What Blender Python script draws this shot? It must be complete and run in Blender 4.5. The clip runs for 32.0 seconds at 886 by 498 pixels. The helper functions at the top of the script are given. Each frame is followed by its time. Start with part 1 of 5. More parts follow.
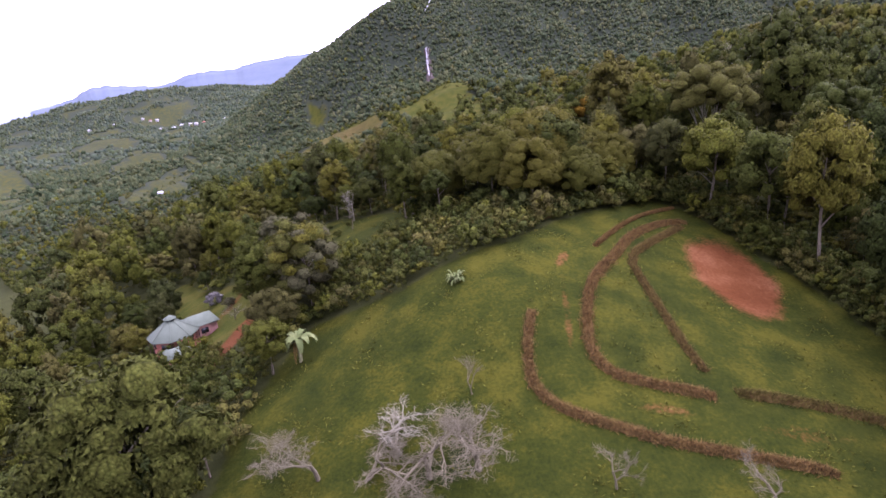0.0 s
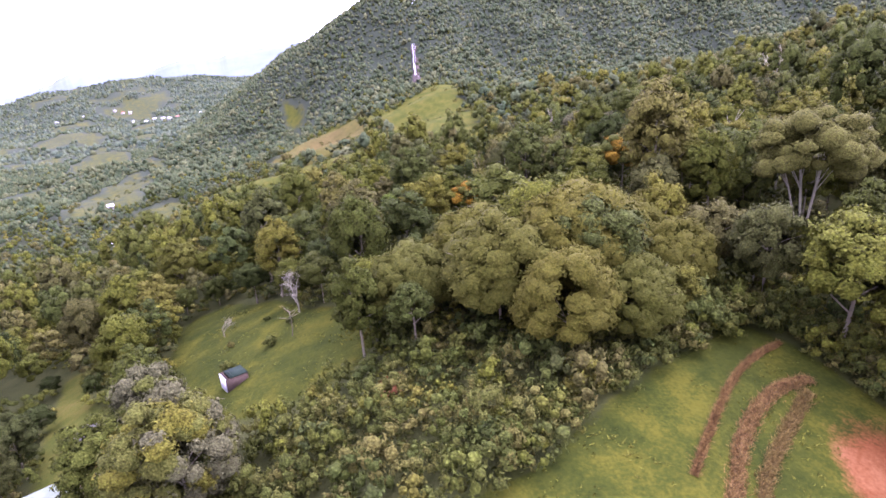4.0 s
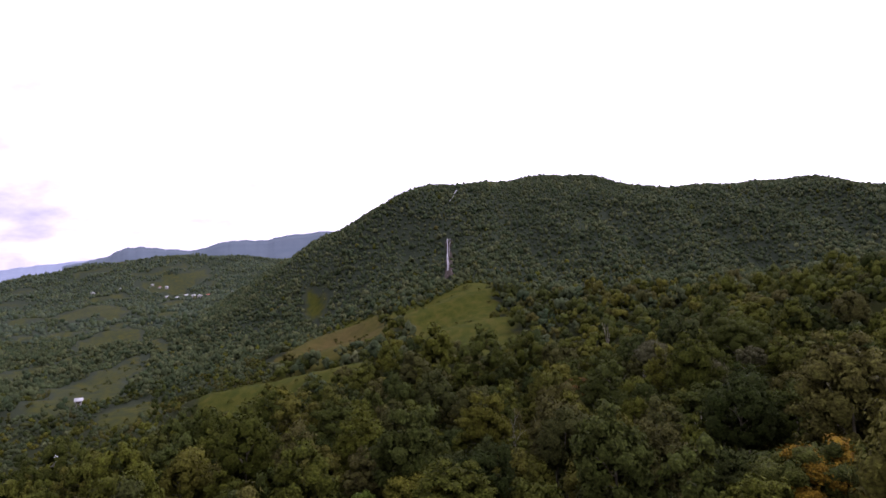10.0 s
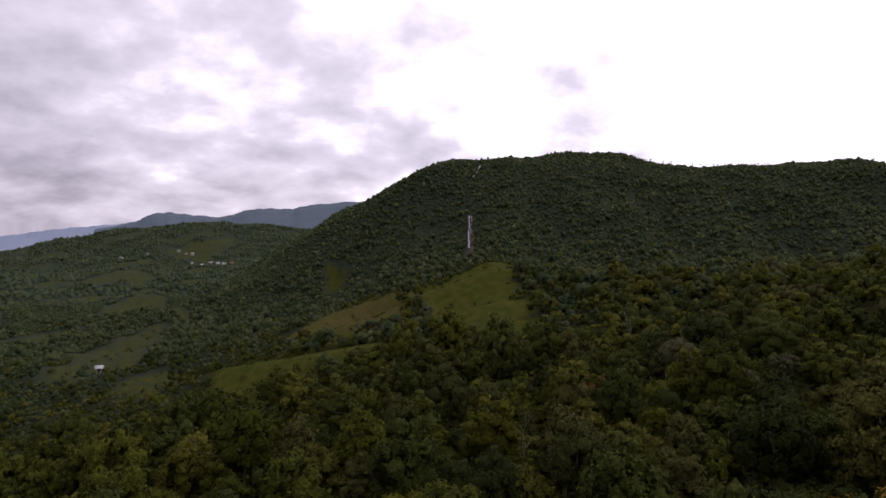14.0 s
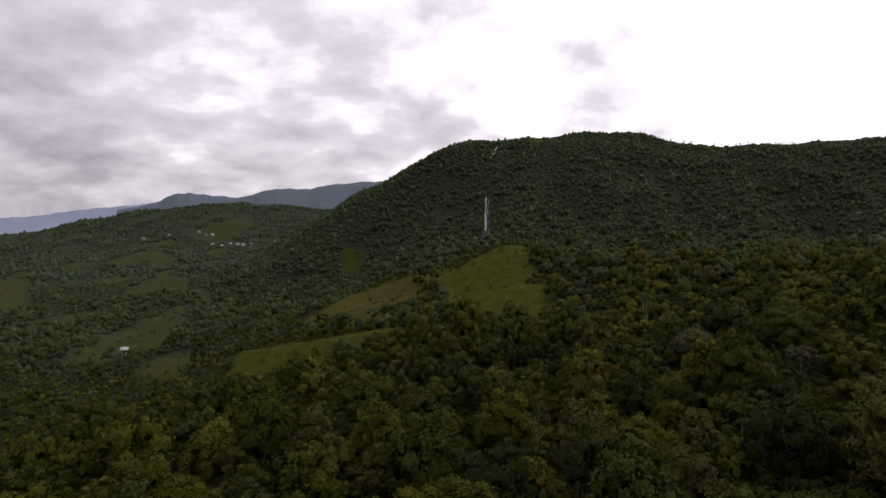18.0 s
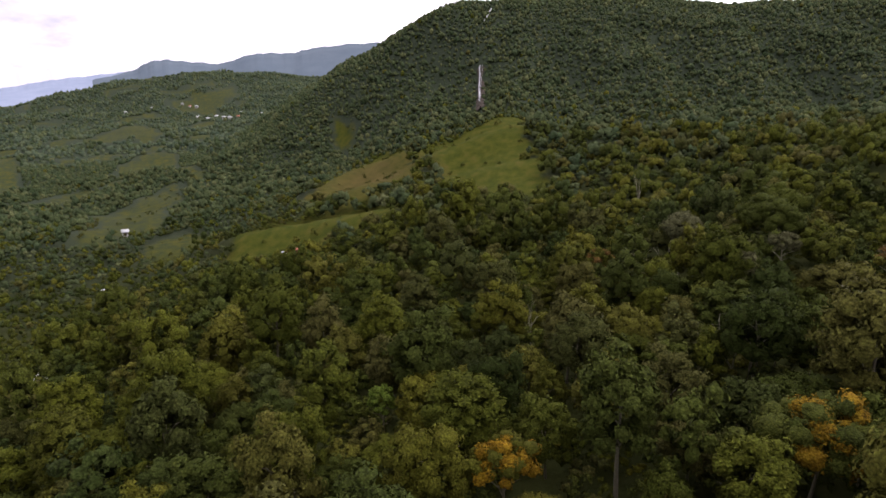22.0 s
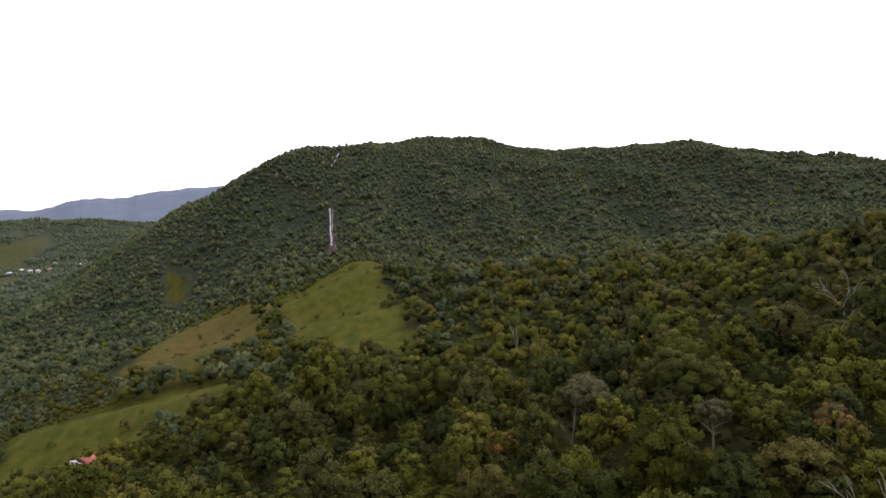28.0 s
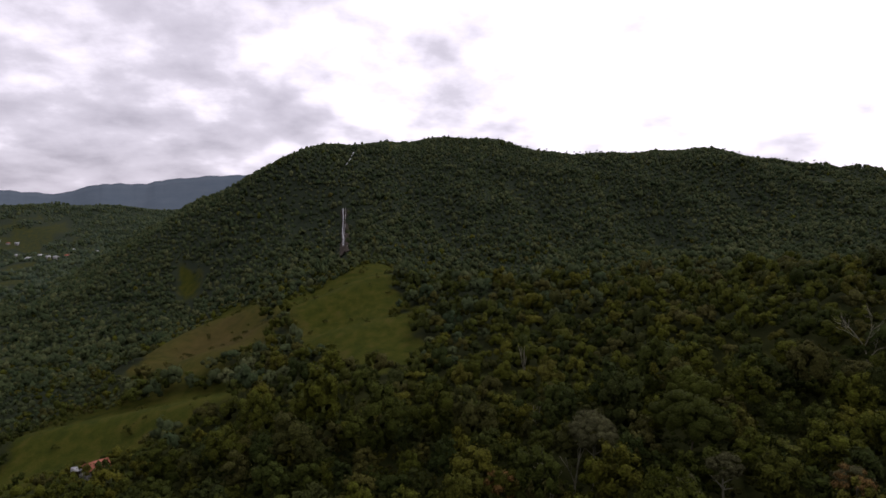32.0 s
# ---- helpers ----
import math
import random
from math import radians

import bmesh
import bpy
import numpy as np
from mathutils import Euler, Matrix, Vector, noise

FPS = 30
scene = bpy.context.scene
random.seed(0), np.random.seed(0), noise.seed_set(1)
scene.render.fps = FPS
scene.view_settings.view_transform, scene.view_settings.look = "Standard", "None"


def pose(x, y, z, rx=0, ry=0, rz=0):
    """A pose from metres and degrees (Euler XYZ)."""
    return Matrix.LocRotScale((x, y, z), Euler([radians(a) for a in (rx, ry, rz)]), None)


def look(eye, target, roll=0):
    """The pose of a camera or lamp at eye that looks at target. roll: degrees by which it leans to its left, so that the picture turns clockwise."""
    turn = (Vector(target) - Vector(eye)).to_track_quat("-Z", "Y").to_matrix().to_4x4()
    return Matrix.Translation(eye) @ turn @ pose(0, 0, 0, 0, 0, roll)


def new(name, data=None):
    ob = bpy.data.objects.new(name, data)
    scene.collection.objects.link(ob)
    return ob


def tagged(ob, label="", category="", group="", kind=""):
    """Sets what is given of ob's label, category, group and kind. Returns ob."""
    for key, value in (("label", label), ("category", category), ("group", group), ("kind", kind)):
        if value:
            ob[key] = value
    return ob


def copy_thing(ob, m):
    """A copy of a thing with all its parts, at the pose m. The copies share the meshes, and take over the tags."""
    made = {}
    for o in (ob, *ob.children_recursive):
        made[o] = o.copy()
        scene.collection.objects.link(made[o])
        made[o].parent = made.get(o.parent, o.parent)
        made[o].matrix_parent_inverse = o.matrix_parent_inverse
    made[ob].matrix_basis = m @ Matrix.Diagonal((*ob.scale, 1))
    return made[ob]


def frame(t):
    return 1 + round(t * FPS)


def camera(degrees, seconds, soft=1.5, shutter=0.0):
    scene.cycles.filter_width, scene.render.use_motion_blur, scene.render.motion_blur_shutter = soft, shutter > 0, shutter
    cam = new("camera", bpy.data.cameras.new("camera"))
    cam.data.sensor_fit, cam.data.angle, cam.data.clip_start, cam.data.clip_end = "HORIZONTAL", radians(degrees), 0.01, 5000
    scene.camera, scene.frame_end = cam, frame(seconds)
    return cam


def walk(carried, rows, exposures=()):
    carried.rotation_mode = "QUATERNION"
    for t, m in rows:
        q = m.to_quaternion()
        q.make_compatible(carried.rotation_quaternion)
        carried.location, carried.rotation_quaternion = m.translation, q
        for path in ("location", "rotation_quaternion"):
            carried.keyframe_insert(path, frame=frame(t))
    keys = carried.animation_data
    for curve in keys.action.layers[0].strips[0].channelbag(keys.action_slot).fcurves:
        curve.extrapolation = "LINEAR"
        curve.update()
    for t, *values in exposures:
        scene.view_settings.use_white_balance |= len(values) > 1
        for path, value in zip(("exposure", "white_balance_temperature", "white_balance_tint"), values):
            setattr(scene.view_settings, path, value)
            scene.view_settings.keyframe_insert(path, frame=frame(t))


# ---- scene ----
# ---- camera: seconds, place, heading from +y towards +x, tilt up, roll (degrees) ----
EXPOSURES = [(0, 1.78, 5500, 53), (2.5, 2.68, 5500, 53), (4.5, 2.75, 5350, 61), (7.5, 2.85, 5350, 61), (8.0, 2.55, 5350, 59), (8.5, 2.0, 5450, 55), (9, 1.45, 5600, 42), (10, 0.4, 5800, 38), (11, -0.25, 5900, 33), (13, -0.5, 6100, 28), (20.5, -0.59, 6500, 17), (21, -0.39, 6500, 17), (21.5, 0.05, 6400, 21), (22, 0.65, 6300, 23), (23, 1.23, 6200, 25), (24, 1.78, 6150, 26), (25, 2.18, 6100, 27), (25.5, 2.28, 6100, 27), (27.5, 1.0, 6200, 29), (29, 0.17, 6200, 23), (31, -0.51, 6200, 22), (32, -0.66, 6200, 22)]
FLIGHT = [
    (0, -0.16, -79.98, -3.98, 3.09, -17.12, -5.07),
    (0.5, 0.37, -74.66, -3.32, 2.91, -17.81, -5.08),
    (1, 0.78, -69.3, -2.34, 3.27, -17.84, -5.15),
    (1.5, 1.73, -64.24, -1.65, 3.29, -17.72, -5.68),
    (2, 2.2, -59.01, -0.59, 3.49, -17.84, -5.85),
    (2.5, 3.35, -54.35, 0.15, 3.35, -17.46, -5.58),
    (4.5, 4.92, -34.91, 3.35, 4.56, -18.31, -3.5),
    (5, 5.82, -30.6, 4.2, -1.39, -18.44, 2.6),
    (5.5, 6.42, -25.81, 4.8, 1.6, -18.11, -1.25),
    (6, 6.97, -21.04, 5.46, 0.38, -18.12, -0.76),
    (6.5, 7.57, -16.07, 6.12, 0.58, -18.49, -0.82),
    (7, 8.17, -11.3, 6.54, 0.06, -18.55, -0.96),
    (7.5, 8.74, -6.61, 7.01, -0.27, -18.49, -0.98),
    (8, 9.48, -1.54, 6.83, -0.03, -12.32, -0.26),
    (8.5, 9.93, 2.74, 4.5, 0.24, 2.75, -2.13),
    (9, 10.33, 6.41, 4.39, 0.78, 1.16, 0.08),
    (9.5, 10.67, 9.09, 5.13, 1.69, 1.36, -0.0),
    (10, 11.01, 11.76, 5.87, 1.95, 0.81, -0.79),
    (10.5, 11.36, 13.34, 6.53, 1.67, -1.07, -0.59),
    (11, 11.71, 14.92, 7.2, 0.97, -1.58, 0.44),
    (11.5, 12.02, 15.98, 7.63, 0.38, -1.93, 0.34),
    (12, 12.32, 17.05, 8.07, 0.14, -2.82, 0.86),
    (12.5, 12.59, 17.64, 8.29, -0.22, -2.36, 1.25),
    (13, 12.86, 18.24, 8.51, -0.47, -2.14, 0.76),
    (13.5, 13.1, 18.49, 8.76, -0.32, -1.9, 0.7),
    (15.5, 13.81, 18.54, 10.55, -1.59, -2.73, 1.48),
    (16, 13.92, 18.6, 10.93, -1.94, -3.14, 1.36),
    (16.5, 13.9, 18.55, 11.08, -2.14, -3.33, 1.14),
    (17, 13.89, 18.5, 11.23, -2.07, -3.51, 0.65),
    (17.5, 13.82, 18.37, 11.34, -2.16, -3.69, 0.65),
    (18, 13.75, 18.24, 11.45, -2.16, -4.06, 0.65),
    (18.5, 13.67, 18.08, 11.58, -2.08, -3.61, 0.17),
    (19, 13.59, 17.91, 11.71, -1.9, -4.33, 0.31),
    (19.5, 13.55, 17.74, 12.01, -2.09, -4.9, 0.57),
    (20, 13.51, 17.57, 12.31, -2.2, -4.57, 0.23),
    (20.5, 13.39, 17.07, 12.75, -2.08, -4.61, 0.2),
    (21, 13.28, 16.56, 13.19, -2.16, -6.94, 0.39),
    (21.5, 13.13, 16.91, 15.82, -2.13, -18.36, 1.01),
    (22, 13.14, 17.29, 16.78, -1.46, -17.42, -0.32),
    (22.5, 13.14, 18.44, 17.39, -1.38, -17.85, -0.02),
    (23, 13.14, 19.58, 17.99, -1.18, -18.55, -0.09),
    (23.5, 13.24, 21.41, 18.6, -1.03, -19.55, -0.57),
    (24, 13.35, 23.25, 19.21, -1.3, -19.38, -0.83),
    (24.5, 12.63, 25.87, 19.26, 7.15, -20.93, -6.57),
    (25, 11.91, 28.49, 19.32, 15.6, -22.47, -12.31),
    (25.5, 12.21, 30.85, 19.63, 13.35, -20.21, -9.41),
    (27.5, 12.95, 43.55, 19.25, 11.91, -3.77, 0.21),
    (28, 13.28, 45.55, 19.31, 13.42, -4.19, -1.64),
    (28.5, 13.77, 46.59, 19.9, 12.66, -5.12, -0.75),
    (29, 14.25, 47.62, 20.49, 12.48, -4.69, -0.64),
    (29.5, 14.57, 48.1, 21.28, 12.49, -4.07, -1.13),
    (30, 14.9, 48.59, 22.08, 12.59, -3.68, -0.78),
    (30.5, 15.12, 48.75, 23, 12.68, -4.08, -0.82),
    (31, 15.35, 48.91, 23.91, 12.42, -4.46, -0.53),
    (31.5, 15.51, 48.89, 24.79, 12.23, -4.6, -0.41),
    (32, 15.67, 48.88, 25.67, 11.97, -4.75, 0.17),
]


def aim(x, y, z, heading, tilt, roll):
    h, u = radians(heading), radians(tilt)
    return look((x, y, z), (x + 10 * math.sin(h) * math.cos(u), y + 10 * math.cos(h) * math.cos(u), z + 10 * math.sin(u)), roll)


cam = camera(75.96, 32.0, 1.65)
walk(cam, [(t, aim(*v)) for t, *v in FLIGHT], EXPOSURES)


# ---- world and light: a bright overcast sky with broken cloud ----
def build_world():
    world = bpy.data.worlds.new("sky")
    world.use_nodes = True
    scene.world = world
    nt = world.node_tree
    nt.nodes.clear()
    out, bg = nt.nodes.new("ShaderNodeOutputWorld"), nt.nodes.new("ShaderNodeBackground")
    sky = nt.nodes.new("ShaderNodeTexSky")
    sky.sky_type, sky.sun_disc = "NISHITA", False
    sky.sun_elevation, sky.sun_rotation = radians(SUN_UP), radians(SUN_TURN)
    dim = nt.nodes.new("ShaderNodeVectorMath")
    dim.operation, dim.inputs["Scale"].default_value = "SCALE", 0.1
    nt.links.new(sky.outputs[0], dim.inputs[0])
    # cloud on a flat ceiling, so that it lies in banks towards the horizon
    tc, sep = nt.nodes.new("ShaderNodeTexCoord"), nt.nodes.new("ShaderNodeSeparateXYZ")
    nt.links.new(tc.outputs["Generated"], sep.inputs[0])
    up = nt.nodes.new("ShaderNodeMath")
    up.operation, up.inputs[1].default_value = "MAXIMUM", 0.0
    nt.links.new(sep.outputs[2], up.inputs[0])
    deep = nt.nodes.new("ShaderNodeMath")
    deep.operation, deep.inputs[1].default_value = "ADD", 0.36
    nt.links.new(up.outputs[0], deep.inputs[0])
    comb = nt.nodes.new("ShaderNodeCombineXYZ")
    for k in range(2):
        over = nt.nodes.new("ShaderNodeMath")
        over.operation = "DIVIDE"
        nt.links.new(sep.outputs[k], over.inputs[0])
        nt.links.new(deep.outputs[0], over.inputs[1])
        nt.links.new(over.outputs[0], comb.inputs[k])
    big, fine = nt.nodes.new("ShaderNodeTexNoise"), nt.nodes.new("ShaderNodeTexNoise")
    for node, scale, detail in ((big, 1.5, 3), (fine, 4.2, 9)):
        node.inputs["Scale"].default_value, node.inputs["Detail"].default_value = scale, detail
        node.inputs["Roughness"].default_value = 0.55
        nt.links.new(comb.outputs[0], node.inputs["Vector"])
    mix = nt.nodes.new("ShaderNodeMix")
    mix.inputs[0].default_value = 0.55
    nt.links.new(big.outputs["Fac"], mix.inputs[2])
    nt.links.new(fine.outputs["Fac"], mix.inputs[3])
    # brighter round the hidden sun, greyer away from it
    sun = nt.nodes.new("ShaderNodeVectorMath")
    sun.operation = "DOT_PRODUCT"
    sun.inputs[1].default_value = SUN_WAY
    nt.links.new(tc.outputs["Generated"], sun.inputs[0])
    glow = nt.nodes.new("ShaderNodeMapRange")
    for key, v in (("From Min", 0.0), ("From Max", 1.0), ("To Min", -0.15), ("To Max", 0.30)):
        glow.inputs[key].default_value = v
    nt.links.new(sun.outputs["Value"], glow.inputs["Value"])
    tone = nt.nodes.new("ShaderNodeMath")
    tone.operation = "ADD"
    nt.links.new(mix.outputs[0], tone.inputs[0])
    nt.links.new(glow.outputs[0], tone.inputs[1])
    ramp = nt.nodes.new("ShaderNodeValToRGB")
    e = ramp.color_ramp.elements
    e[0].position, e[0].color = 0.24, (0.42, 0.40, 0.44, 1)
    e[1].position, e[1].color = 0.64, (1.7, 1.64, 1.66, 1)
    mid = e.new(0.48)
    mid.color = (0.92, 0.89, 0.92, 1)
    nt.links.new(tone.outputs[0], ramp.inputs[0])
    both = nt.nodes.new("ShaderNodeMix")
    both.data_type = "RGBA"
    both.inputs[0].default_value = 0.93
    nt.links.new(dim.outputs[0], both.inputs[6])
    nt.links.new(ramp.outputs[0], both.inputs[7])
    nt.links.new(both.outputs[2], bg.inputs[0])
    bg.inputs[1].default_value = 1.3
    nt.links.new(bg.outputs[0], out.inputs[0])


SUN_UP, SUN_TURN = 58, 60
SUN_WAY = (math.sin(radians(SUN_TURN)) * math.cos(radians(SUN_UP)), math.cos(radians(SUN_TURN)) * math.cos(radians(SUN_UP)), math.sin(radians(SUN_UP)))
build_world()
sun_data = bpy.data.lights.new("sun", "SUN")
sun_data.energy, sun_data.angle, sun_data.color = 1.0, radians(25), (1.0, 0.95, 0.86)
sun_lamp = new("sun", sun_data)
sun_lamp.matrix_world = look(SUN_WAY, (0, 0, 0))


# ---- materials ----
def nodes_of(name, rough=0.8, spec=0.3):
    m = bpy.data.materials.new(name)
    m.use_nodes = True
    nt = m.node_tree
    b = nt.nodes["Principled BSDF"]
    b.inputs["Roughness"].default_value, b.inputs["Specular IOR Level"].default_value = rough, spec
    return m, nt, b


def link_noise(nt, scale, detail=4, rough=0.55, kind="Object"):
    tc, n = nt.nodes.new("ShaderNodeTexCoord"), nt.nodes.new("ShaderNodeTexNoise")
    n.inputs["Scale"].default_value, n.inputs["Detail"].default_value, n.inputs["Roughness"].default_value = scale, detail, rough
    nt.links.new(tc.outputs[kind], n.inputs["Vector"])
    return n.outputs["Fac"]


def ramp_of(nt, fac, stops):
    r = nt.nodes.new("ShaderNodeValToRGB")
    e = r.color_ramp.elements
    while len(e) < len(stops):
        e.new(0.5)
    for i, (p, c) in enumerate(stops):
        e[i].position, e[i].color = p, (*c, 1)
    nt.links.new(fac, r.inputs[0])
    return r.outputs[0]


def mix_rgb(nt, fac, a, b, blend="MIX"):
    m = nt.nodes.new("ShaderNodeMix")
    m.data_type, m.blend_type = "RGBA", blend
    for sock, v in ((m.inputs[0], fac), (m.inputs[6], a), (m.inputs[7], b)):
        if isinstance(v, (int, float)):
            sock.default_value = v
        elif isinstance(v, tuple):
            sock.default_value = (*v, 1)
        else:
            nt.links.new(v, sock)
    return m.outputs[2]


def maths(nt, op, a, b=0.0, clamp=False):
    m = nt.nodes.new("ShaderNodeMath")
    m.operation, m.use_clamp = op, clamp
    for sock, v in ((m.inputs[0], a), (m.inputs[1], b)):
        if isinstance(v, (int, float)):
            sock.default_value = v
        else:
            nt.links.new(v, sock)
    return m.outputs[0]


def bump(nt, b, height, strength=0.4, dist=0.05):
    n = nt.nodes.new("ShaderNodeBump")
    n.inputs["Strength"].default_value, n.inputs["Distance"].default_value = strength, dist
    nt.links.new(height, n.inputs["Height"])
    nt.links.new(n.outputs[0], b.inputs["Normal"])


def plain(name, stops, scale=2.0, rough=0.8, spec=0.3, metal=0.0, relief=0.3):
    """A surface whose colour wanders between the stops at two scales, with a fine relief."""
    m, nt, b = nodes_of(name, rough, spec)
    coarse, fine = link_noise(nt, scale), link_noise(nt, scale * 9, 6)
    both = maths(nt, "ADD", maths(nt, "MULTIPLY", coarse, 0.6), maths(nt, "MULTIPLY", fine, 0.4))
    nt.links.new(ramp_of(nt, both, stops), b.inputs["Base Color"])
    b.inputs["Metallic"].default_value = metal
    bump(nt, b, fine, relief, 0.03)
    return m


def foliage(name, stops, leaf_spread=0.3, grain=1.3, mottle=1.0):
    """Leaves: each tree takes its own tone, tufts and single leaves stray a little from it; gap shade is painted in."""
    m, nt, b = nodes_of(name, 0.8, 0.03)
    info, geo, att = nt.nodes.new("ShaderNodeObjectInfo"), nt.nodes.new("ShaderNodeNewGeometry"), nt.nodes.new("ShaderNodeAttribute")
    att.attribute_name = "tone"
    tree = maths(nt, "FRACT", maths(nt, "ADD", info.outputs["Random"], att.outputs["Fac"]))
    colour = ramp_of(nt, tree, stops)
    island = geo.outputs["Random Per Island"]
    tuft = link_noise(nt, grain, 4, 0.65)
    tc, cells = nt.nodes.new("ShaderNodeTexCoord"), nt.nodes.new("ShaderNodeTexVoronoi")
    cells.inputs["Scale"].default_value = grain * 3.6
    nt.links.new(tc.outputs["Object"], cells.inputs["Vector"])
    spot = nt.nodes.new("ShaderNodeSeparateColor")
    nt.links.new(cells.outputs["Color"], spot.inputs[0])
    value = nt.nodes.new("ShaderNodeHueSaturation")
    nt.links.new(colour, value.inputs["Color"])
    # single leaves and sprays: each cell has its own tone and darkens to its rim, as painted shade of the gaps
    spray_tone_shade = maths(nt, "SUBTRACT", maths(nt, "MULTIPLY", spot.outputs[0], 0.55), maths(nt, "MULTIPLY", cells.outputs["Distance"], 1.15))
    grainy = maths(nt, "MULTIPLY", maths(nt, "ADD", tuft, spray_tone_shade), mottle)
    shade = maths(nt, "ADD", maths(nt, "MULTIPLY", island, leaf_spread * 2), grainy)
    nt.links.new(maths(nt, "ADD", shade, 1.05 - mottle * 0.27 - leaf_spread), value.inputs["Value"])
    nt.links.new(maths(nt, "ADD", maths(nt, "MULTIPLY", tuft, 0.05), 0.475), value.inputs["Hue"])
    nt.links.new(value.outputs[0], b.inputs["Base Color"])
    bump(nt, b, grainy, 0.8 * min(1, mottle), 0.22 / grain)
    trans = nt.nodes.new("ShaderNodeBsdfTranslucent")
    nt.links.new(value.outputs[0], trans.inputs[0])
    mixed = nt.nodes.new("ShaderNodeMixShader")
    mixed.inputs[0].default_value = 0.12
    nt.links.new(b.outputs[0], mixed.inputs[1])
    nt.links.new(trans.outputs[0], mixed.inputs[2])
    nt.links.new(mixed.outputs[0], nt.nodes["Material Output"].inputs[0])
    return m


GREENS = [(0.0, (0.0174, 0.0243, 0.0048)), (0.15, (0.0326, 0.0386, 0.0048)), (0.3, (0.0507, 0.0562, 0.0062)), (0.45, (0.0233, 0.031, 0.0066)), (0.6, (0.0594, 0.0592, 0.0066)), (0.72, (0.0464, 0.0447, 0.0113)), (0.86, (0.0202, 0.0288, 0.0066)), (1.0, (0.0391, 0.047, 0.0071))]
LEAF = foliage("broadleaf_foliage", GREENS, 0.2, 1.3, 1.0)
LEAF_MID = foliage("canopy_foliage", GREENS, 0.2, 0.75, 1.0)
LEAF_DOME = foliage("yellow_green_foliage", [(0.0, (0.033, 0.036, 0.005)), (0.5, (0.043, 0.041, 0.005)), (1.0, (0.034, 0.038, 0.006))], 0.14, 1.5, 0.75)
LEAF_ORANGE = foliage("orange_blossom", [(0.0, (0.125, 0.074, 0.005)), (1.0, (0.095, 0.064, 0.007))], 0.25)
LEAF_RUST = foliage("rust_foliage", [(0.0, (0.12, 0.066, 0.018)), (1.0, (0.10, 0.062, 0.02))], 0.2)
# bluer than the canopy leaves: a little distance haze mixed into the colour
LEAF_HAZED = foliage("hazed_foliage", [(0.0, (0.0198, 0.031, 0.0125)), (0.3, (0.0333, 0.045, 0.0174)), (0.55, (0.0437, 0.052, 0.0193)), (0.62, (0.0645, 0.072, 0.0290)), (0.68, (0.0416, 0.051, 0.0193)), (0.8, (0.0270, 0.040, 0.0174)), (1.0, (0.0385, 0.049, 0.0183))], 0.12, 0.3, 0.6)
# valley leaves carry the blue haze of distance in their colour
LEAF_VALLEY_HAZED = foliage("hazed_valley_foliage", [(0.0, (0.026, 0.040, 0.024)), (0.5, (0.040, 0.055, 0.031)), (1.0, (0.054, 0.068, 0.034))], 0.1, 0.3, 0.5)
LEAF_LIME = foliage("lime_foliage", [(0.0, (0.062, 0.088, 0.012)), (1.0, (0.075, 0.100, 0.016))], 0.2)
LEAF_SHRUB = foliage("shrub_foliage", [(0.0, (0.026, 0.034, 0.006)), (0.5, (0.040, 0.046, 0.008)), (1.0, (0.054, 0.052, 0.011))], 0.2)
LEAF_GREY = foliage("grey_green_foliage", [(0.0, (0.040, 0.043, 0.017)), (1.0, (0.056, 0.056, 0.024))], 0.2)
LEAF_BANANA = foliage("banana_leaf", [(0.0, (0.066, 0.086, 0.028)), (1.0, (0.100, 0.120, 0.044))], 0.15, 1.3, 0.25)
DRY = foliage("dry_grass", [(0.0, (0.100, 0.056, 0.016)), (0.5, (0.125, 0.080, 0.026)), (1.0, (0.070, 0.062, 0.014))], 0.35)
BARK = plain("grey_brown_bark", [(0.25, (0.050, 0.044, 0.027)), (0.75, (0.130, 0.116, 0.074))], 3.0, 0.9)
TWIG = plain("grey_twig_bark", [(0.25, (0.050, 0.045, 0.026)), (0.75, (0.120, 0.110, 0.066))], 3.0, 0.95, 0.05)
BARK_PALE = plain("pale_bare_bark", [(0.25, (0.080, 0.077, 0.048)), (0.75, (0.18, 0.174, 0.112))], 3.0, 0.85)
WATER = plain("white_water", [(0.3, (0.36, 0.37, 0.39)), (0.7, (0.56, 0.57, 0.59))], 0.5, 0.5)
ROCK = plain("wet_brown_rock", [(0.3, (0.022, 0.020, 0.014)), (0.7, (0.062, 0.046, 0.034))], 0.25, 0.9)
ROOF_GREEN = plain("pale_green_metal_roof", [(0.3, (0.070, 0.090, 0.062)), (0.7, (0.098, 0.120, 0.086))], 0.8, 0.85, 0.08)
WALL_RED = plain("terracotta_wall", [(0.3, (0.20, 0.066, 0.04)), (0.7, (0.28, 0.11, 0.07))], 1.2, 0.9)
WALL_PINK = plain("pink_wall", [(0.3, (0.22, 0.11, 0.085)), (0.7, (0.28, 0.16, 0.125))], 1.2, 0.9)
TIMBER = plain("dark_timber", [(0.3, (0.030, 0.022, 0.015)), (0.7, (0.065, 0.046, 0.033))], 3.0, 0.9, 0.1)
WHITE_SHEET = plain("white_sheet_metal", [(0.3, (0.30, 0.31, 0.31)), (0.7, (0.42, 0.43, 0.43))], 1.0, 0.7)
ROOF_RED = plain("rust_red_roof", [(0.3, (0.20, 0.06, 0.035)), (0.7, (0.30, 0.10, 0.06))], 1.0, 0.7)
WALL_PALE = plain("pale_plaster", [(0.3, (0.22, 0.215, 0.20)), (0.7, (0.32, 0.315, 0.30))], 1.0, 0.9)
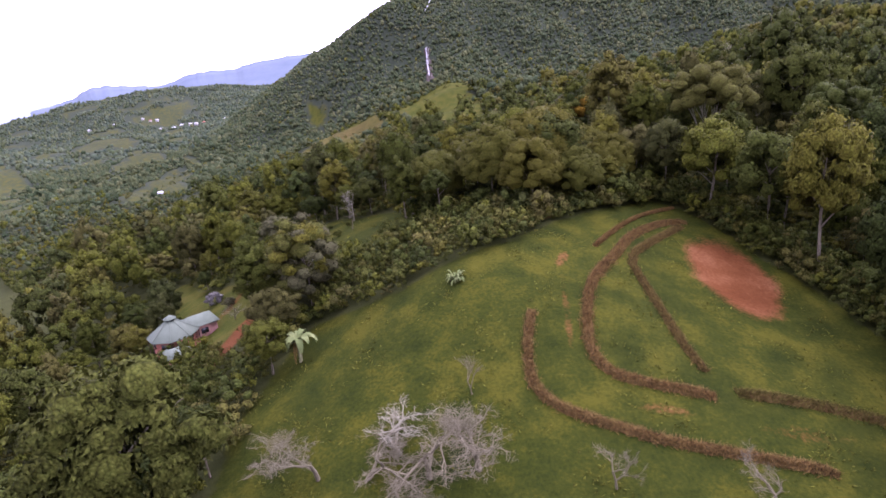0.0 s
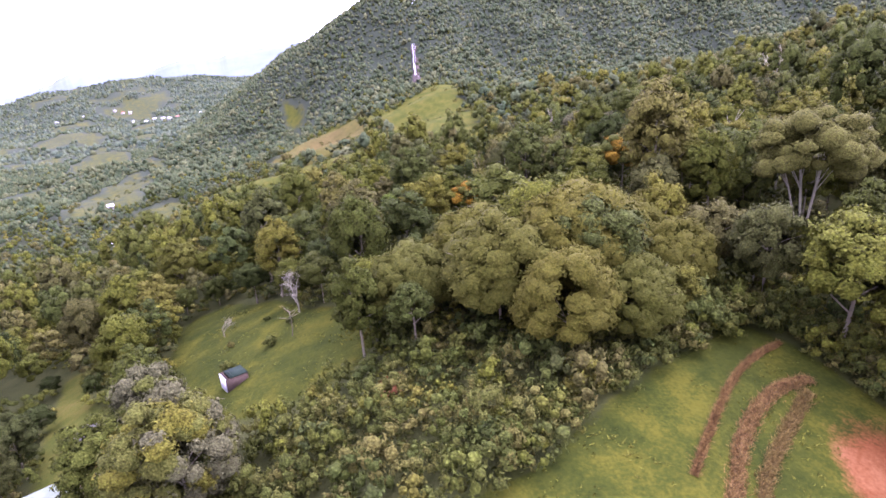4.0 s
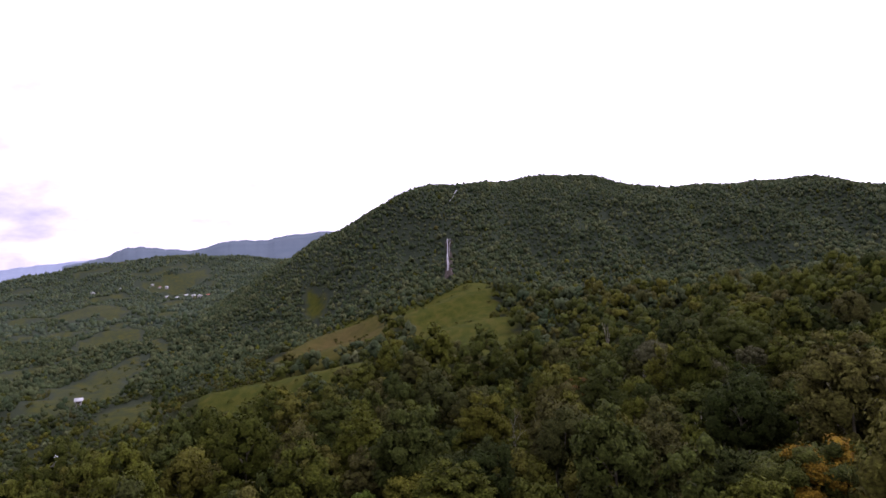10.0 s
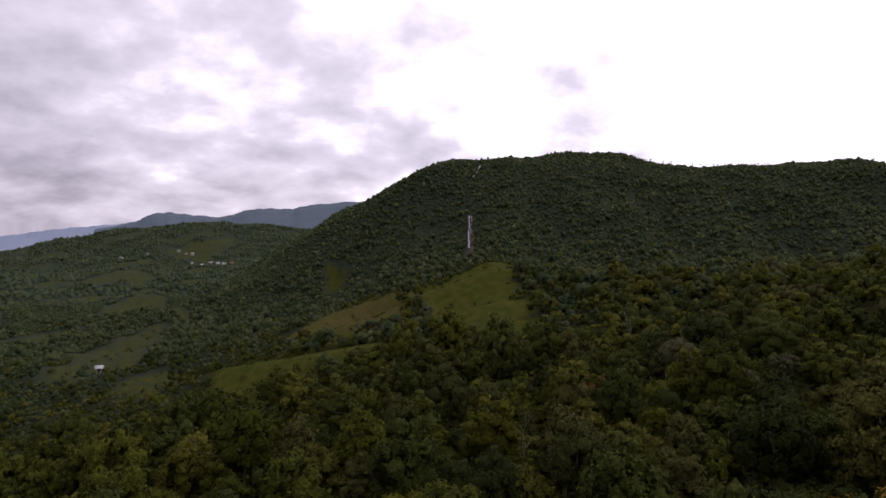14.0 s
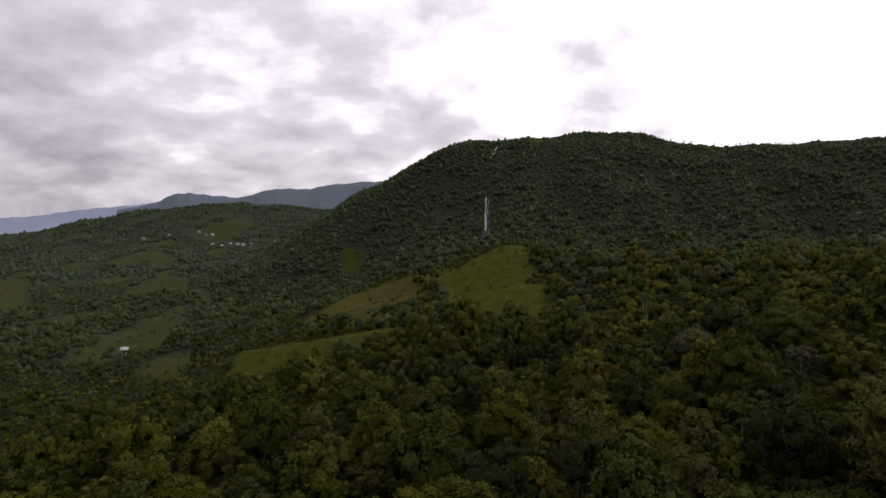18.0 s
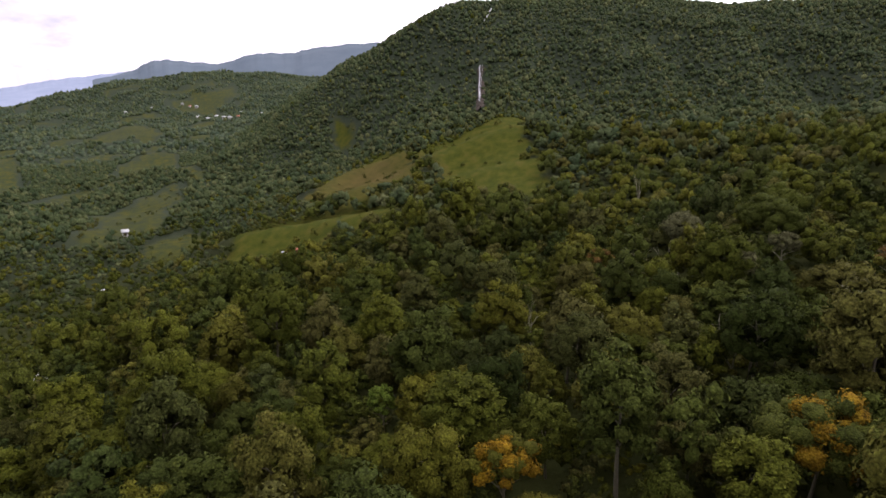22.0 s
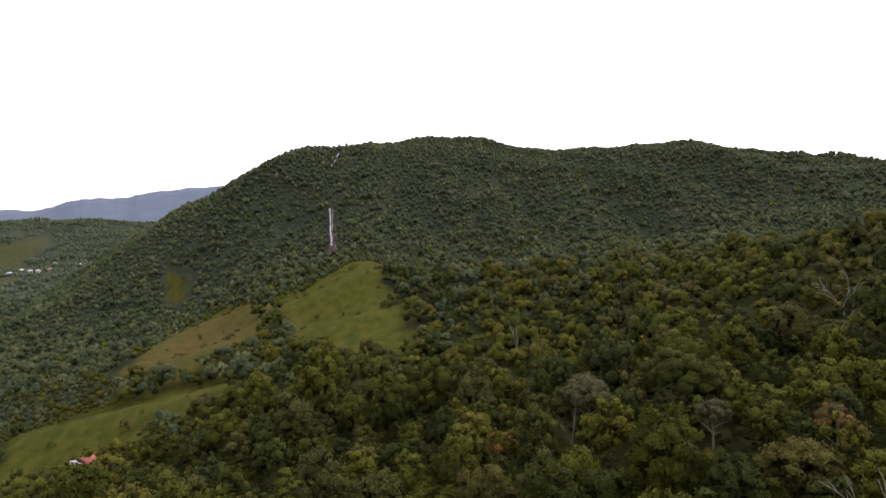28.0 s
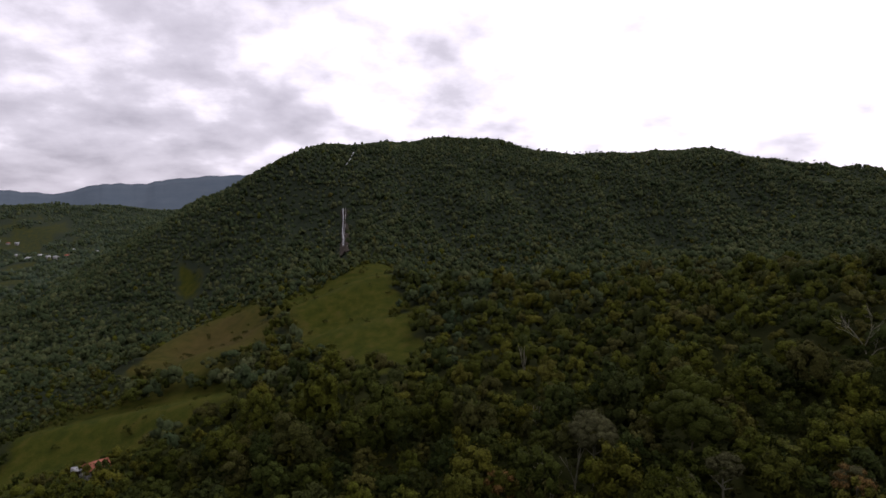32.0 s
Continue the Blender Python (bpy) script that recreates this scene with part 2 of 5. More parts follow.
DARK_GLASS = plain("dark_window", [(0.3, (0.015, 0.017, 0.02)), (0.7, (0.03, 0.034, 0.04))], 1.0, 0.15, 0.5)


# ---- the land ----
# heights of the land at known places, in metres (x, y, z)
KNOLL = [(5, -11, -28), (-15, -1, -38), (28, 6, -27.5), (44, 13, -30), (46, -13, -37), (-38, 15, -46), (-27, 3, -41),
         (-18, 28, -36), (5, 15, -28), (-15, 51, -35), (20, -60, -42), (-40, -50, -52), (70, -40, -44), (-90, 20, -66)]
RIDGE_WOOD = [(40, 55, -24), (65, 118, -29), (3, 85, -34), (54, 138, -34), (81, 138, -25), (106, 118, -26), (81, 191, -31.4),
              (71, 195, -36.3), (20, 60, -30), (30, 34, -28), (49, 105, -29), (60, 29, -30), (123, 170, -21.5), (158, 176, -5.2),
              (190, 194, 3.2), (172, 238, -7.7), (105, 259, -22.3), (90, 60, -26), (120, 20, -32)]
MEADOW_HILL = [(-9, 255, -38.7), (59, 298, -26.3), (-33, 294, -37.1), (-64, 322, -51.2), (49, 365, -16.1), (11, 281, -36.9), (-24, 270, -45.9)]
MOUNT_CREST = [(-80, 548, 24.9), (-46, 529, 39.5), (-27, 516, 49.5), (-10, 509, 58.0), (29, 517, 60.0), (79, 532, 67.5), 
               (132, 543, 79.0), (160, 544, 79.5), (188, 544, 75.5), (219, 545, 69.5), (257, 541, 69.0), (303, 535, 70.0), (370, 520, 73.0), (442, 498, 61.5), (501, 457, 47.5)]
MOUNT_FLANK = [(-105, 566, 15.1), (-130, 576, -0.5), (-158, 594, -14.5), (-187, 608, -28.6), (-86, 475, -29.3), (-38, 452, -23.1),
               (31, 410, -11.4), (32, 477, 10.4), (65, 405, -13), (122, 409, -13), (178, 406, -11.4), (229, 398, -9.8), (278, 385, -8.3),
               (359, 359, -6.7), (268, 425, -14.5), (159, 706, 33.8), (-75, 745, -20.8), (471, 667, 18.2)]
VALLEY = [(-204, 293, -61.3), (-372, 508, -66), (-376, 693, -62.9), (-204, 432, -70.7), (-229, 593, -66), (-95, 310, -58.2),
          (-149, 217, -68.6), (-103, 236, -64), (-453, 1005, -58.2), (-121, 220, -70.4), (-737, 915, -55.9), (-723, 1025, -42.6),
          (-690, 1142, -16.1), (-637, 1262, 6), (-524, 1399, 20), (-410, 1438, 10), (-270, 1018, -44.2)]
ROUND = [(-400, 0, -95), (-300, -400, -90), (300, -300, -60), (0, -500, -70), (500, 100, 10), (900, 500, 30), (-1000, 600, -110), (-1500, 2500, -220), (-1300, 1500, -130), (-900, 1800, -70), (-600, 2100, -60),
         (800, 1500, 0), (0, 2000, -40), (-2000, 0, -120), (2000, 0, -40), (0, -2000, -100)]


def roll_of_land(x, y):
    """Knolls and hollows of the country beyond the hilltop."""
    rough = np.clip((np.hypot(x - 10, y) - 90) / 300, 0, 1)
    return rough * (5 * np.sin(x / 37 + 1.3 * np.sin(y / 61)) * np.sin(y / 43 + x / 90) + 2.2 * np.sin(x / 13 + y / 19) * np.sin(y / 15 - x / 24))


def land_surface():
    """The smooth surface through the known places: a multiquadric, solved once."""
    pts = np.array(KNOLL + RIDGE_WOOD + MEADOW_HILL + MOUNT_CREST + MOUNT_FLANK + VALLEY + ROUND, float)
    pts[:, 2] -= roll_of_land(pts[:, 0], pts[:, 1])
    d = np.sqrt(((pts[:, None, :2] - pts[None, :, :2]) ** 2).sum(-1) + 64.0)
    n = len(pts)
    a = np.zeros((n + 1, n + 1))
    a[:n, :n], a[:n, n], a[n, :n] = d - np.eye(n) * 1.5, 1, 1
    return pts, np.linalg.solve(a, np.append(pts[:, 2], 0.0))


LAND_PTS, LAND_W = land_surface()


# crests of the grassy spurs on the far hillside: places along each, height, breadth
SPURS = [([(-66, 318), (-58, 343), (-44, 372), (-20, 366)], 7, 12), ([(-8, 322), (5, 336), (24, 343), (51, 349)], 7, 12),
         ([(17, 295), (31, 292), (47, 293), (62, 296)], 4, 7), ([(-88, 250), (-67, 247), (-48, 245), (-25, 234), (-12, 233)], 6, 9)]


def spur_height(x, y):
    """Rounded spurs that swell out of the slope along their crests."""
    z = np.zeros(x.shape)
    for line, high, broad in SPURS:
        best = np.full(x.shape, 1e9)
        for (ax, ay), (bx, by) in zip(line[:-1], line[1:]):
            dx, dy = bx - ax, by - ay
            t = np.clip(((x - ax) * dx + (y - ay) * dy) / (dx * dx + dy * dy), 0, 1)
            best = np.minimum(best, np.hypot(x - ax - t * dx, y - ay - t * dy))
        z = np.maximum(z, high * np.exp(-(best / broad) ** 2))
    return z


def ground_z(x, y):
    """Height of the bare ground at x, y (arrays or numbers)."""
    x, y = np.atleast_1d(np.asarray(x, float)), np.atleast_1d(np.asarray(y, float))
    z = np.full(x.shape, LAND_W[-1])
    for (px, py, _), w in zip(LAND_PTS, LAND_W[:-1]):
        z += w * np.sqrt((x - px) ** 2 + (y - py) ** 2 + 64.0)
    far = np.clip((np.hypot(x, y) - 2200) / 1500, 0, 1)
    z = z * (1 - far) - 210 * far + roll_of_land(x, y)
    # ravines that run down the mountain flank
    flank = np.sin(math.pi * np.clip((y - 400) / 118, 0, 1)) * np.clip((x + 110) / 40, 0, 1)
    fold = np.abs(np.sin(x / 27 + 0.7 * np.sin(y / 38))) * 12 + np.abs(np.sin(x / 11.5 + 0.9 * np.sin(y / 23 + 1))) * 4
    return z + spur_height(x, y) + flank * (fold - 10.4)

FIELD = [(-23, -18), (-16, -1), (-1, -9), (13, -4), (29, 9), (43, 19), (48, 15), (52, -1), (56, -13), (56, -24), (52, -36), (40, -58), (10, -62), (-14, -52), (-24, -34)]
GLADE = [(-37, 50), (-42, 74), (-33, 76), (-25, 66), (-18, 60), (-12, 48), (-5, 43), (-2, 40), (0, 29), (-1, 20), (-7, 18), (-15, 19), (-22, 25), (-28, 33)]
YARD = [(-36, 8), (-29, 3), (-27, 12), (-29, 26), (-38, 40), (-52, 52), (-62, 72), (-68, 74), (-58, 48), (-50, 32), (-47, 14)]
HILLS = [[(-73, 330), (-68, 358), (-57, 372), (-45, 394), (-20, 385), (-10, 339), (-13, 311), (-26, 300), (-46, 301)],
         [(-13, 379), (1, 371), (19, 381), (43, 386), (55, 381), (54, 341), (49, 322), (34, 307), (17, 305), (6, 314), (-3, 332)],
         [(16, 294), (32, 298), (47, 300), (64, 311), (57, 286), (36, 280), (21, 285)],
         [(-91, 263), (-78, 267), (-60, 268), (-40, 268), (-11, 256), (-18, 228), (-41, 223), (-62, 229), (-84, 241)],
         [(-90, 482), (-84, 494), (-72, 488), (-66, 462), (-78, 459)],
         [(-187, 293), (-222, 377), (-212, 445), (-192, 441), (-162, 352), (-168, 303)],
         [(-474, 768), (-463, 892), (-385, 771), (-405, 683)], [(-304, 520), (-317, 633), (-286, 598), (-277, 502)],
         [(-502, 1087), (-456, 1254), (-407, 1153), (-435, 1032)]]
PATH = [(-25.5, -3), (-30.5, -2), (-35, 12), (-39, 26), (-44, 42), (-38, 44), (-31, 24), (-26.5, 10)]
COPSE = [(-8, 93), (-2, 92), (3, 80), (-4, 74), (-10, 80)]


def inside(poly, x, y):
    """Which of the points x, y lie in the polygon."""
    x, y = np.asarray(x, float), np.asarray(y, float)
    res = np.zeros(x.shape, bool)
    for (ax, ay), (bx, by) in zip(poly, poly[1:] + poly[:1]):
        if ay != by:
            res ^= ((ay > y) != (by > y)) & (x < (bx - ax) * (y - ay) / (by - ay) + ax)
    return res


def mesh_from(name, verts, faces, mats, smooth=False, tone=None, index=None, lean=None):
    """A mesh out of arrays: faces is an (n, 3) or (n, 4) array."""
    verts, faces = np.asarray(verts, np.float32), np.asarray(faces, np.int32)
    me = bpy.data.meshes.new(name)
    n, k = faces.shape
    me.vertices.add(len(verts))
    me.vertices.foreach_set("co", verts.ravel())
    me.loops.add(n * k)
    me.loops.foreach_set("vertex_index", faces.ravel())
    me.polygons.add(n)
    me.polygons.foreach_set("loop_start", np.arange(0, n * k, k, dtype=np.int32))
    me.update(calc_edges=True)
    for m in mats:
        me.materials.append(m)
    if index is not None:
        me.polygons.foreach_set("material_index", np.asarray(index, np.int32))
    if smooth:
        me.polygons.foreach_set("use_smooth", np.ones(n, bool))
    if tone is not None:
        me.attributes.new("tone", "FLOAT", "POINT").data.foreach_set("value", np.asarray(tone, np.float32))
    me.validate()
    if lean is not None:
        me.normals_split_custom_set_from_vertices(np.asarray(lean, np.float32))
    return me


def grass_land():
    """Ground: mown field grass, rough pasture, forest litter and bare red earth, by the cover that grows there."""
    m, nt, b = nodes_of("ground_cover", 1.0, 0.02)
    big, mid, fine = link_noise(nt, 0.06, 5), link_noise(nt, 0.2, 5), link_noise(nt, 2.6, 8, 0.68)
    att = {}
    for key in ("field", "pasture", "earth", "dry", "brush"):
        att[key] = nt.nodes.new("ShaderNodeAttribute")
        att[key].attribute_name = key
    wander = maths(nt, "ADD", maths(nt, "MULTIPLY", mid, 0.55), maths(nt, "MULTIPLY", fine, 0.45))
    litter = ramp_of(nt, wander, [(0.3, (0.013, 0.017, 0.005)), (0.7, (0.034, 0.037, 0.011))])
    grass = ramp_of(nt, wander, [(0.38, (0.010, 0.0145, 0.0024)), (0.5, (0.018, 0.0225, 0.0030)), (0.60, (0.034, 0.035, 0.0040))])
    rough_grass = ramp_of(nt, wander, [(0.32, (0.014, 0.021, 0.004)), (0.46, (0.027, 0.033, 0.005)), (0.57, (0.041, 0.042, 0.007)), (0.68, (0.050, 0.040, 0.013))])
    soil = ramp_of(nt, wander, [(0.34, (0.046, 0.016, 0.005)), (0.5, (0.070, 0.027, 0.009)), (0.64, (0.100, 0.045, 0.018))])
    ragged = maths(nt, "MULTIPLY", maths(nt, "SUBTRACT", wander, 0.5), 1.1)

    def edge(key):
        v = maths(nt, "ADD", att[key].outputs["Fac"], ragged)
        return maths(nt, "MULTIPLY", maths(nt, "SUBTRACT", v, 0.38), 4.0, True)
    green_floor = ramp_of(nt, wander, [(0.3, (0.017, 0.023, 0.014)), (0.7, (0.026, 0.033, 0.020))])
    litter = mix_rgb(nt, att["brush"].outputs["Fac"], litter, green_floor)
    parched = ramp_of(nt, wander, [(0.3, (0.028, 0.026, 0.007)), (0.7, (0.066, 0.046, 0.017))])
    rough_grass = mix_rgb(nt, maths(nt, "MULTIPLY", att["dry"].outputs["Fac"], 0.8), rough_grass, parched)
    c = mix_rgb(nt, edge("pasture"), litter, rough_grass)
    c = mix_rgb(nt, edge("field"), c, grass)
    c = mix_rgb(nt, edge("earth"), c, soil)
    nt.links.new(c, b.inputs["Base Color"])
    knobs = link_noise(nt, 0.55, 6, 0.7)
    bump(nt, b, maths(nt, "ADD", maths(nt, "MULTIPLY", fine, 0.25), knobs), 0.5, 0.55)
    return m


EARTH = [(44.5, -7.5, 6.4, 11.5, -14, 1), (-31.0, 9, 3.0, 13, -16, 0.85), (2, 13, 2.0, 3, 0, 0.8), (-34.2, 40.5, 2.4, 6.5, 12, 0.85), (16.6, -21, 0.9, 12, -12, 0.44), (22, 6, 7, 1.0, 32, 0.5), (19.4, -9.5, 1.2, 4.2, -30, 0.44), (-37, 31, 2.2, 12, -14, 0.6), (22, -34.5, 6, 1.2, -12, 0.42), (34, -37.5, 9, 2.0, -8, 0.42)]


def earth_cover(x, y):
    v = np.zeros(np.shape(x))
    for cx, cy, rx, ry, turn, full in EARTH:
        c, s = math.cos(radians(turn)), math.sin(radians(turn))
        u, w = (x - cx) * c + (y - cy) * s, -(x - cx) * s + (y - cy) * c
        v = np.maximum(v, np.clip(1.35 - np.hypot(u / rx, w / ry), 0, 1) * full)
    return v


def warp(x, y):
    """Bends the outlines of pastures, so that they wander as fences and woods do."""
    return x + 4 * np.sin(y / 11 + 0.7) + 2.5 * np.sin(y / 4.7 + x / 9), y + 5 * np.sin(x / 13 + 1.1) + 2.5 * np.sin(x / 5.1 - y / 8)


def soft_inside(poly, x, y, reach):
    """Cover of a patch, fading over reach metres at its rim."""
    total = np.zeros(np.shape(x))
    for k in range(8):
        a = k * math.tau / 8
        total += inside(poly, x + reach * math.cos(a), y + reach * math.sin(a))
    return total / 8


VALLEY_LAND = [(-110, 250), (-100, 360), (-130, 480), (-190, 560), (-300, 760), (-420, 1300), (-1000, 1300), (-620, 450), (-260, 210)]


def valley_open(x, y):
    """Small pastures scattered through the valley woods."""
    n = np.sin(x / 23 + 1.7 * np.sin(y / 41)) * np.sin(y / 37 + 1.3 * np.sin(x / 31 + 0.4)) + 0.3 * np.sin(x / 9 + y / 13)
    return inside(VALLEY_LAND, x, y) & (n > 0.44)


def build_ground():
    rings = np.append(0.01, 1.0 * 1.0265 ** np.arange(0, 340))
    rings = rings[rings < 5200]
    turns = np.linspace(0, math.tau, 440, endpoint=False)
    r, a = np.meshgrid(rings, turns, indexing="ij")
    x, y = (10 + r * np.cos(a)).ravel(), (-12 + r * np.sin(a)).ravel()
    z = ground_z(x, y)
    n, k = len(rings), len(turns)
    i, j = np.meshgrid(np.arange(n - 1), np.arange(k), indexing="ij")
    q = np.stack([i * k + j, (i + 1) * k + j, (i + 1) * k + (j + 1) % k, i * k + (j + 1) % k], -1).reshape(-1, 4)
    me = mesh_from("ground", np.stack([x, y, z], 1), q, [grass_land()], True)
    field = np.maximum(soft_inside(FIELD, x, y, 1.2), soft_inside(GLADE, x, y, 1.5))
    pasture = np.zeros(len(x))
    d = np.hypot(x - 13, y - 20) + 1e-6
    wx, wy = warp(x, y)
    for n, poly in enumerate(HILLS):
        for k in ((-8, 0, 12, 24) if n < 2 else (-26, -17, -8, 0, 8) if n == 3 else (0, 10, 20, 30, 38) if n == 2 else (0, 12, 24) if n > 4 else (0, 8)):
            pasture = np.maximum(pasture, soft_inside(poly, wx + (x - 13) / d * k, wy + (y - 20) / d * k, 4) * (0.5 if n > 4 else 0.68 if n == 4 else 1))
    pasture = np.maximum(pasture, valley_open(x, y) * 0.52)
    dry = soft_inside(HILLS[0], wx + (x - 13) / d * 16, wy + (y - 20) / d * 16, 16)
    brush = np.clip((np.hypot(x - 13, y - 20) - 200) / 150, 0, 1)
    pasture = np.maximum(pasture, soft_inside(YARD, x, y, 2))
    for key, v in (("field", field), ("pasture", pasture), ("earth", earth_cover(x, y)), ("dry", dry), ("brush", brush)):
        me.attributes.new(key, "FLOAT", "POINT").data.foreach_set("value", v.astype(np.float32))
    return tagged(new("ground", me), "grassy hilltop sloping into forested valley land", "ground", kind="structure")


build_ground()


def far_range(name, line, depth, stops, label):
    """A far range of hills: a long ridge with folded flanks. Its stops are colours with haze in them."""
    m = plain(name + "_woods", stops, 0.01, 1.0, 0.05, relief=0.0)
    pts = np.array(line, float)
    t = np.linspace(0, len(pts) - 1, 140)
    crest = np.stack([np.interp(t, np.arange(len(pts)), pts[:, c]) for c in range(3)], 1)
    rows = []
    for s in np.linspace(0, 1, 12):
        p = crest.copy()
        way = p[:, :2] / np.linalg.norm(p[:, :2], axis=1)[:, None]
        p[:, :2] -= way * (depth * s)[..., None] if np.ndim(s) else way * depth * s
        fold = np.sin(t * 2.1 + 3 * s) * 0.5 + np.sin(t * 3.3 - 4 * s) * 0.4
        p[:, 2] = crest[:, 2] * (1 - s) + (-160) * s + fold * 14 * s * (1 - s) * 2 + (np.sin(t * 9) * 2.0 + np.sin(t * 23)) * max(0, 1 - 3 * s)
        rows.append(p)
    back = crest.copy()
    back[:, :2] *= 1.05
    back[:, 2] = -160
    rows.insert(0, back)
    v = np.concatenate(rows)
    k = len(t)
    i, j = np.meshgrid(np.arange(len(rows) - 1), np.arange(k - 1), indexing="ij")
    f = np.stack([i * k + j, i * k + j + 1, (i + 1) * k + j + 1, (i + 1) * k + j], -1).reshape(-1, 4)
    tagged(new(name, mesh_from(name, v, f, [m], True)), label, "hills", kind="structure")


# blue of the distant haze is put into the hills' own colours
far_range("far_hills", [(-1578, 2561, -14), (-1439, 2643, 25), (-1374, 2678, 66), (-1309, 2711, 73), (-1218, 2753, 63), (-1099, 2804, 54), (-974, 2851, 97), (-896, 2877, 104), (-789, 2909, 103), (-707, 2930, 124), (-510, 2972, 147), (-336, 2997, 155), (-40, 3017, 116), (256, 3008, 87)], 900, [(0.3, (0.058, 0.078, 0.098)), (0.7, (0.076, 0.096, 0.114))], "wooded hills far beyond the valley, tinted blue-green with haze")
far_range("horizon_hills", [(-3237, 2833, -107), (-3017, 3068, -89), (-2743, 3318, -73), (-2614, 3422, -61), (-2498, 3508, -33), (-2373, 3595, -12), (-2184, 3714, 12), (-2038, 3797, 28), (-1651, 3983, 55), (-900, 4220, 91)], 900, [(0.3, (0.14, 0.17, 0.23)), (0.7, (0.18, 0.21, 0.27))], "hills on the horizon, tinted pale blue with haze")


# ---- trees ----
def part(name, me, parent, label=""):
    """Links a mesh as one part under a thing or under a part."""
    ob = new(name, me)
    ob.parent = parent
    if label:
        ob["label"] = label
    return ob


ICO = bmesh.new()
bmesh.ops.create_icosphere(ICO, subdivisions=1, radius=1.0)
ICO_V, ICO_F = np.array([v.co[:] for v in ICO.verts]), np.array([[v.index for v in f.verts] for f in ICO.faces])
ICO.free()
ICO = bmesh.new()
bmesh.ops.create_icosphere(ICO, subdivisions=2, radius=1.0)
ICO2_V, ICO2_F = np.array([v.co[:] for v in ICO.verts]), np.array([[v.index for v in f.verts] for f in ICO.faces])
ICO.free()


def unit(v):
    return v / np.maximum(np.linalg.norm(v, axis=1)[:, None], 1e-6)


def crown_arrays(rng, rx, rz, base, clumps, leaves, leaf, low=-0.25, flat=0.8, spread=1.0, lump=(0.26, 0.40), fine=False, even=(0.55, 0.86), round_up=0.5, core_size=0.9):
    """Crown of billowing clumps on a rounded frame: triangles of the clumps' cores and of the leaf sprays that cover them,
    with normals that follow the clump and the crown. fine: rounder cores."""
    verts, tris, norms, count = [], [], [], 0
    heart = np.array([0, 0, base - 0.35 * rz])
    skew = rng.uniform(-0.14, 0.14, 2)
    for c in range(clumps):
        u = low + (1 - low) * ((c + rng.uniform(0, 1)) / clumps)
        a = c * 2.39996 + rng.uniform(-0.5, 0.5)
        h = math.sqrt(max(0.0, 1 - u * u))
        f = rng.uniform(*even) * spread * (1 + 0.16 * math.sin(2 * a + skew[0] * 20))
        centre = np.array([rx * (f * h * math.cos(a) + skew[0] * u), rx * (f * h * math.sin(a) + skew[1] * u), base + rz * f * u])
        size = rx * rng.uniform(*lump)
        scale = np.array([size, size, size * flat]) * rng.uniform(0.82, 1.18, 3)
        cv, cf = (ICO2_V, ICO2_F) if fine else (ICO_V, ICO_F)
        core = cv * rng.uniform(0.74, 1.12, (len(cv), 1)) * scale * core_size + centre
        verts.append(core)
        norms.append(unit(cv * (1.15 - round_up) + unit(core - heart) * round_up))
        tris.append(cf + count)
        count += len(core)
        n = leaves
        if not n:
            continue
        d = rng.normal(size=(n, 3))
        d[:, 2] = np.abs(d[:, 2]) * 1.15 - 0.4
        d = unit(d)
        p = centre + d * scale * rng.uniform(0.76, 1.2, (n, 1))
        nrm = unit(d + rng.normal(size=(n, 3)) * 0.42 + np.array([0, 0, 0.25]))
        side = unit(np.cross(nrm, rng.normal(size=(n, 3))))
        along = np.cross(nrm, side)
        s = leaf * rng.uniform(0.55, 1.3, (n, 1))
        q = np.stack([p - along * s * 0.8 - side * s * 0.6, p - along * s * 0.6 + side * s * 0.7, p + along * s + nrm * s * 0.15], 1).reshape(-1, 3)
        verts.append(q)
        norms.append(np.repeat(unit(d * (1.05 - round_up) + unit(p - heart) * round_up + nrm * 0.45), 3, 0))
        tris.append(count + np.arange(3 * n).reshape(-1, 3))
        count += len(q)
    return np.concatenate(verts), np.concatenate(tris), np.concatenate(norms)


def tube(path, radii, sides=6):
    """Tapered tube along a path."""
    path, out, faces = [Vector(p) for p in path], [], []
    for i, p in enumerate(path):
        way = (path[min(i + 1, len(path) - 1)] - path[max(i - 1, 0)]).normalized()
        q = way.to_track_quat("Z", "Y")
        for s in range(sides):
            a = s * math.tau / sides
            out.append(p + q @ Vector((radii[i] * math.cos(a), radii[i] * math.sin(a), 0)))
    for i in range(len(path) - 1):
        for s in range(sides):
            n = (s + 1) % sides
            faces.append((i * sides + s, i * sides + n, (i + 1) * sides + n, (i + 1) * sides + s))
    return np.array([v[:] for v in out]), np.array(faces)


def join_arrays(items):
    verts, faces, count = [], [], 0
    for v, f in items:
        verts.append(v)
        faces.append(f + count)
        count += len(v)
    return np.concatenate(verts), np.concatenate(faces)


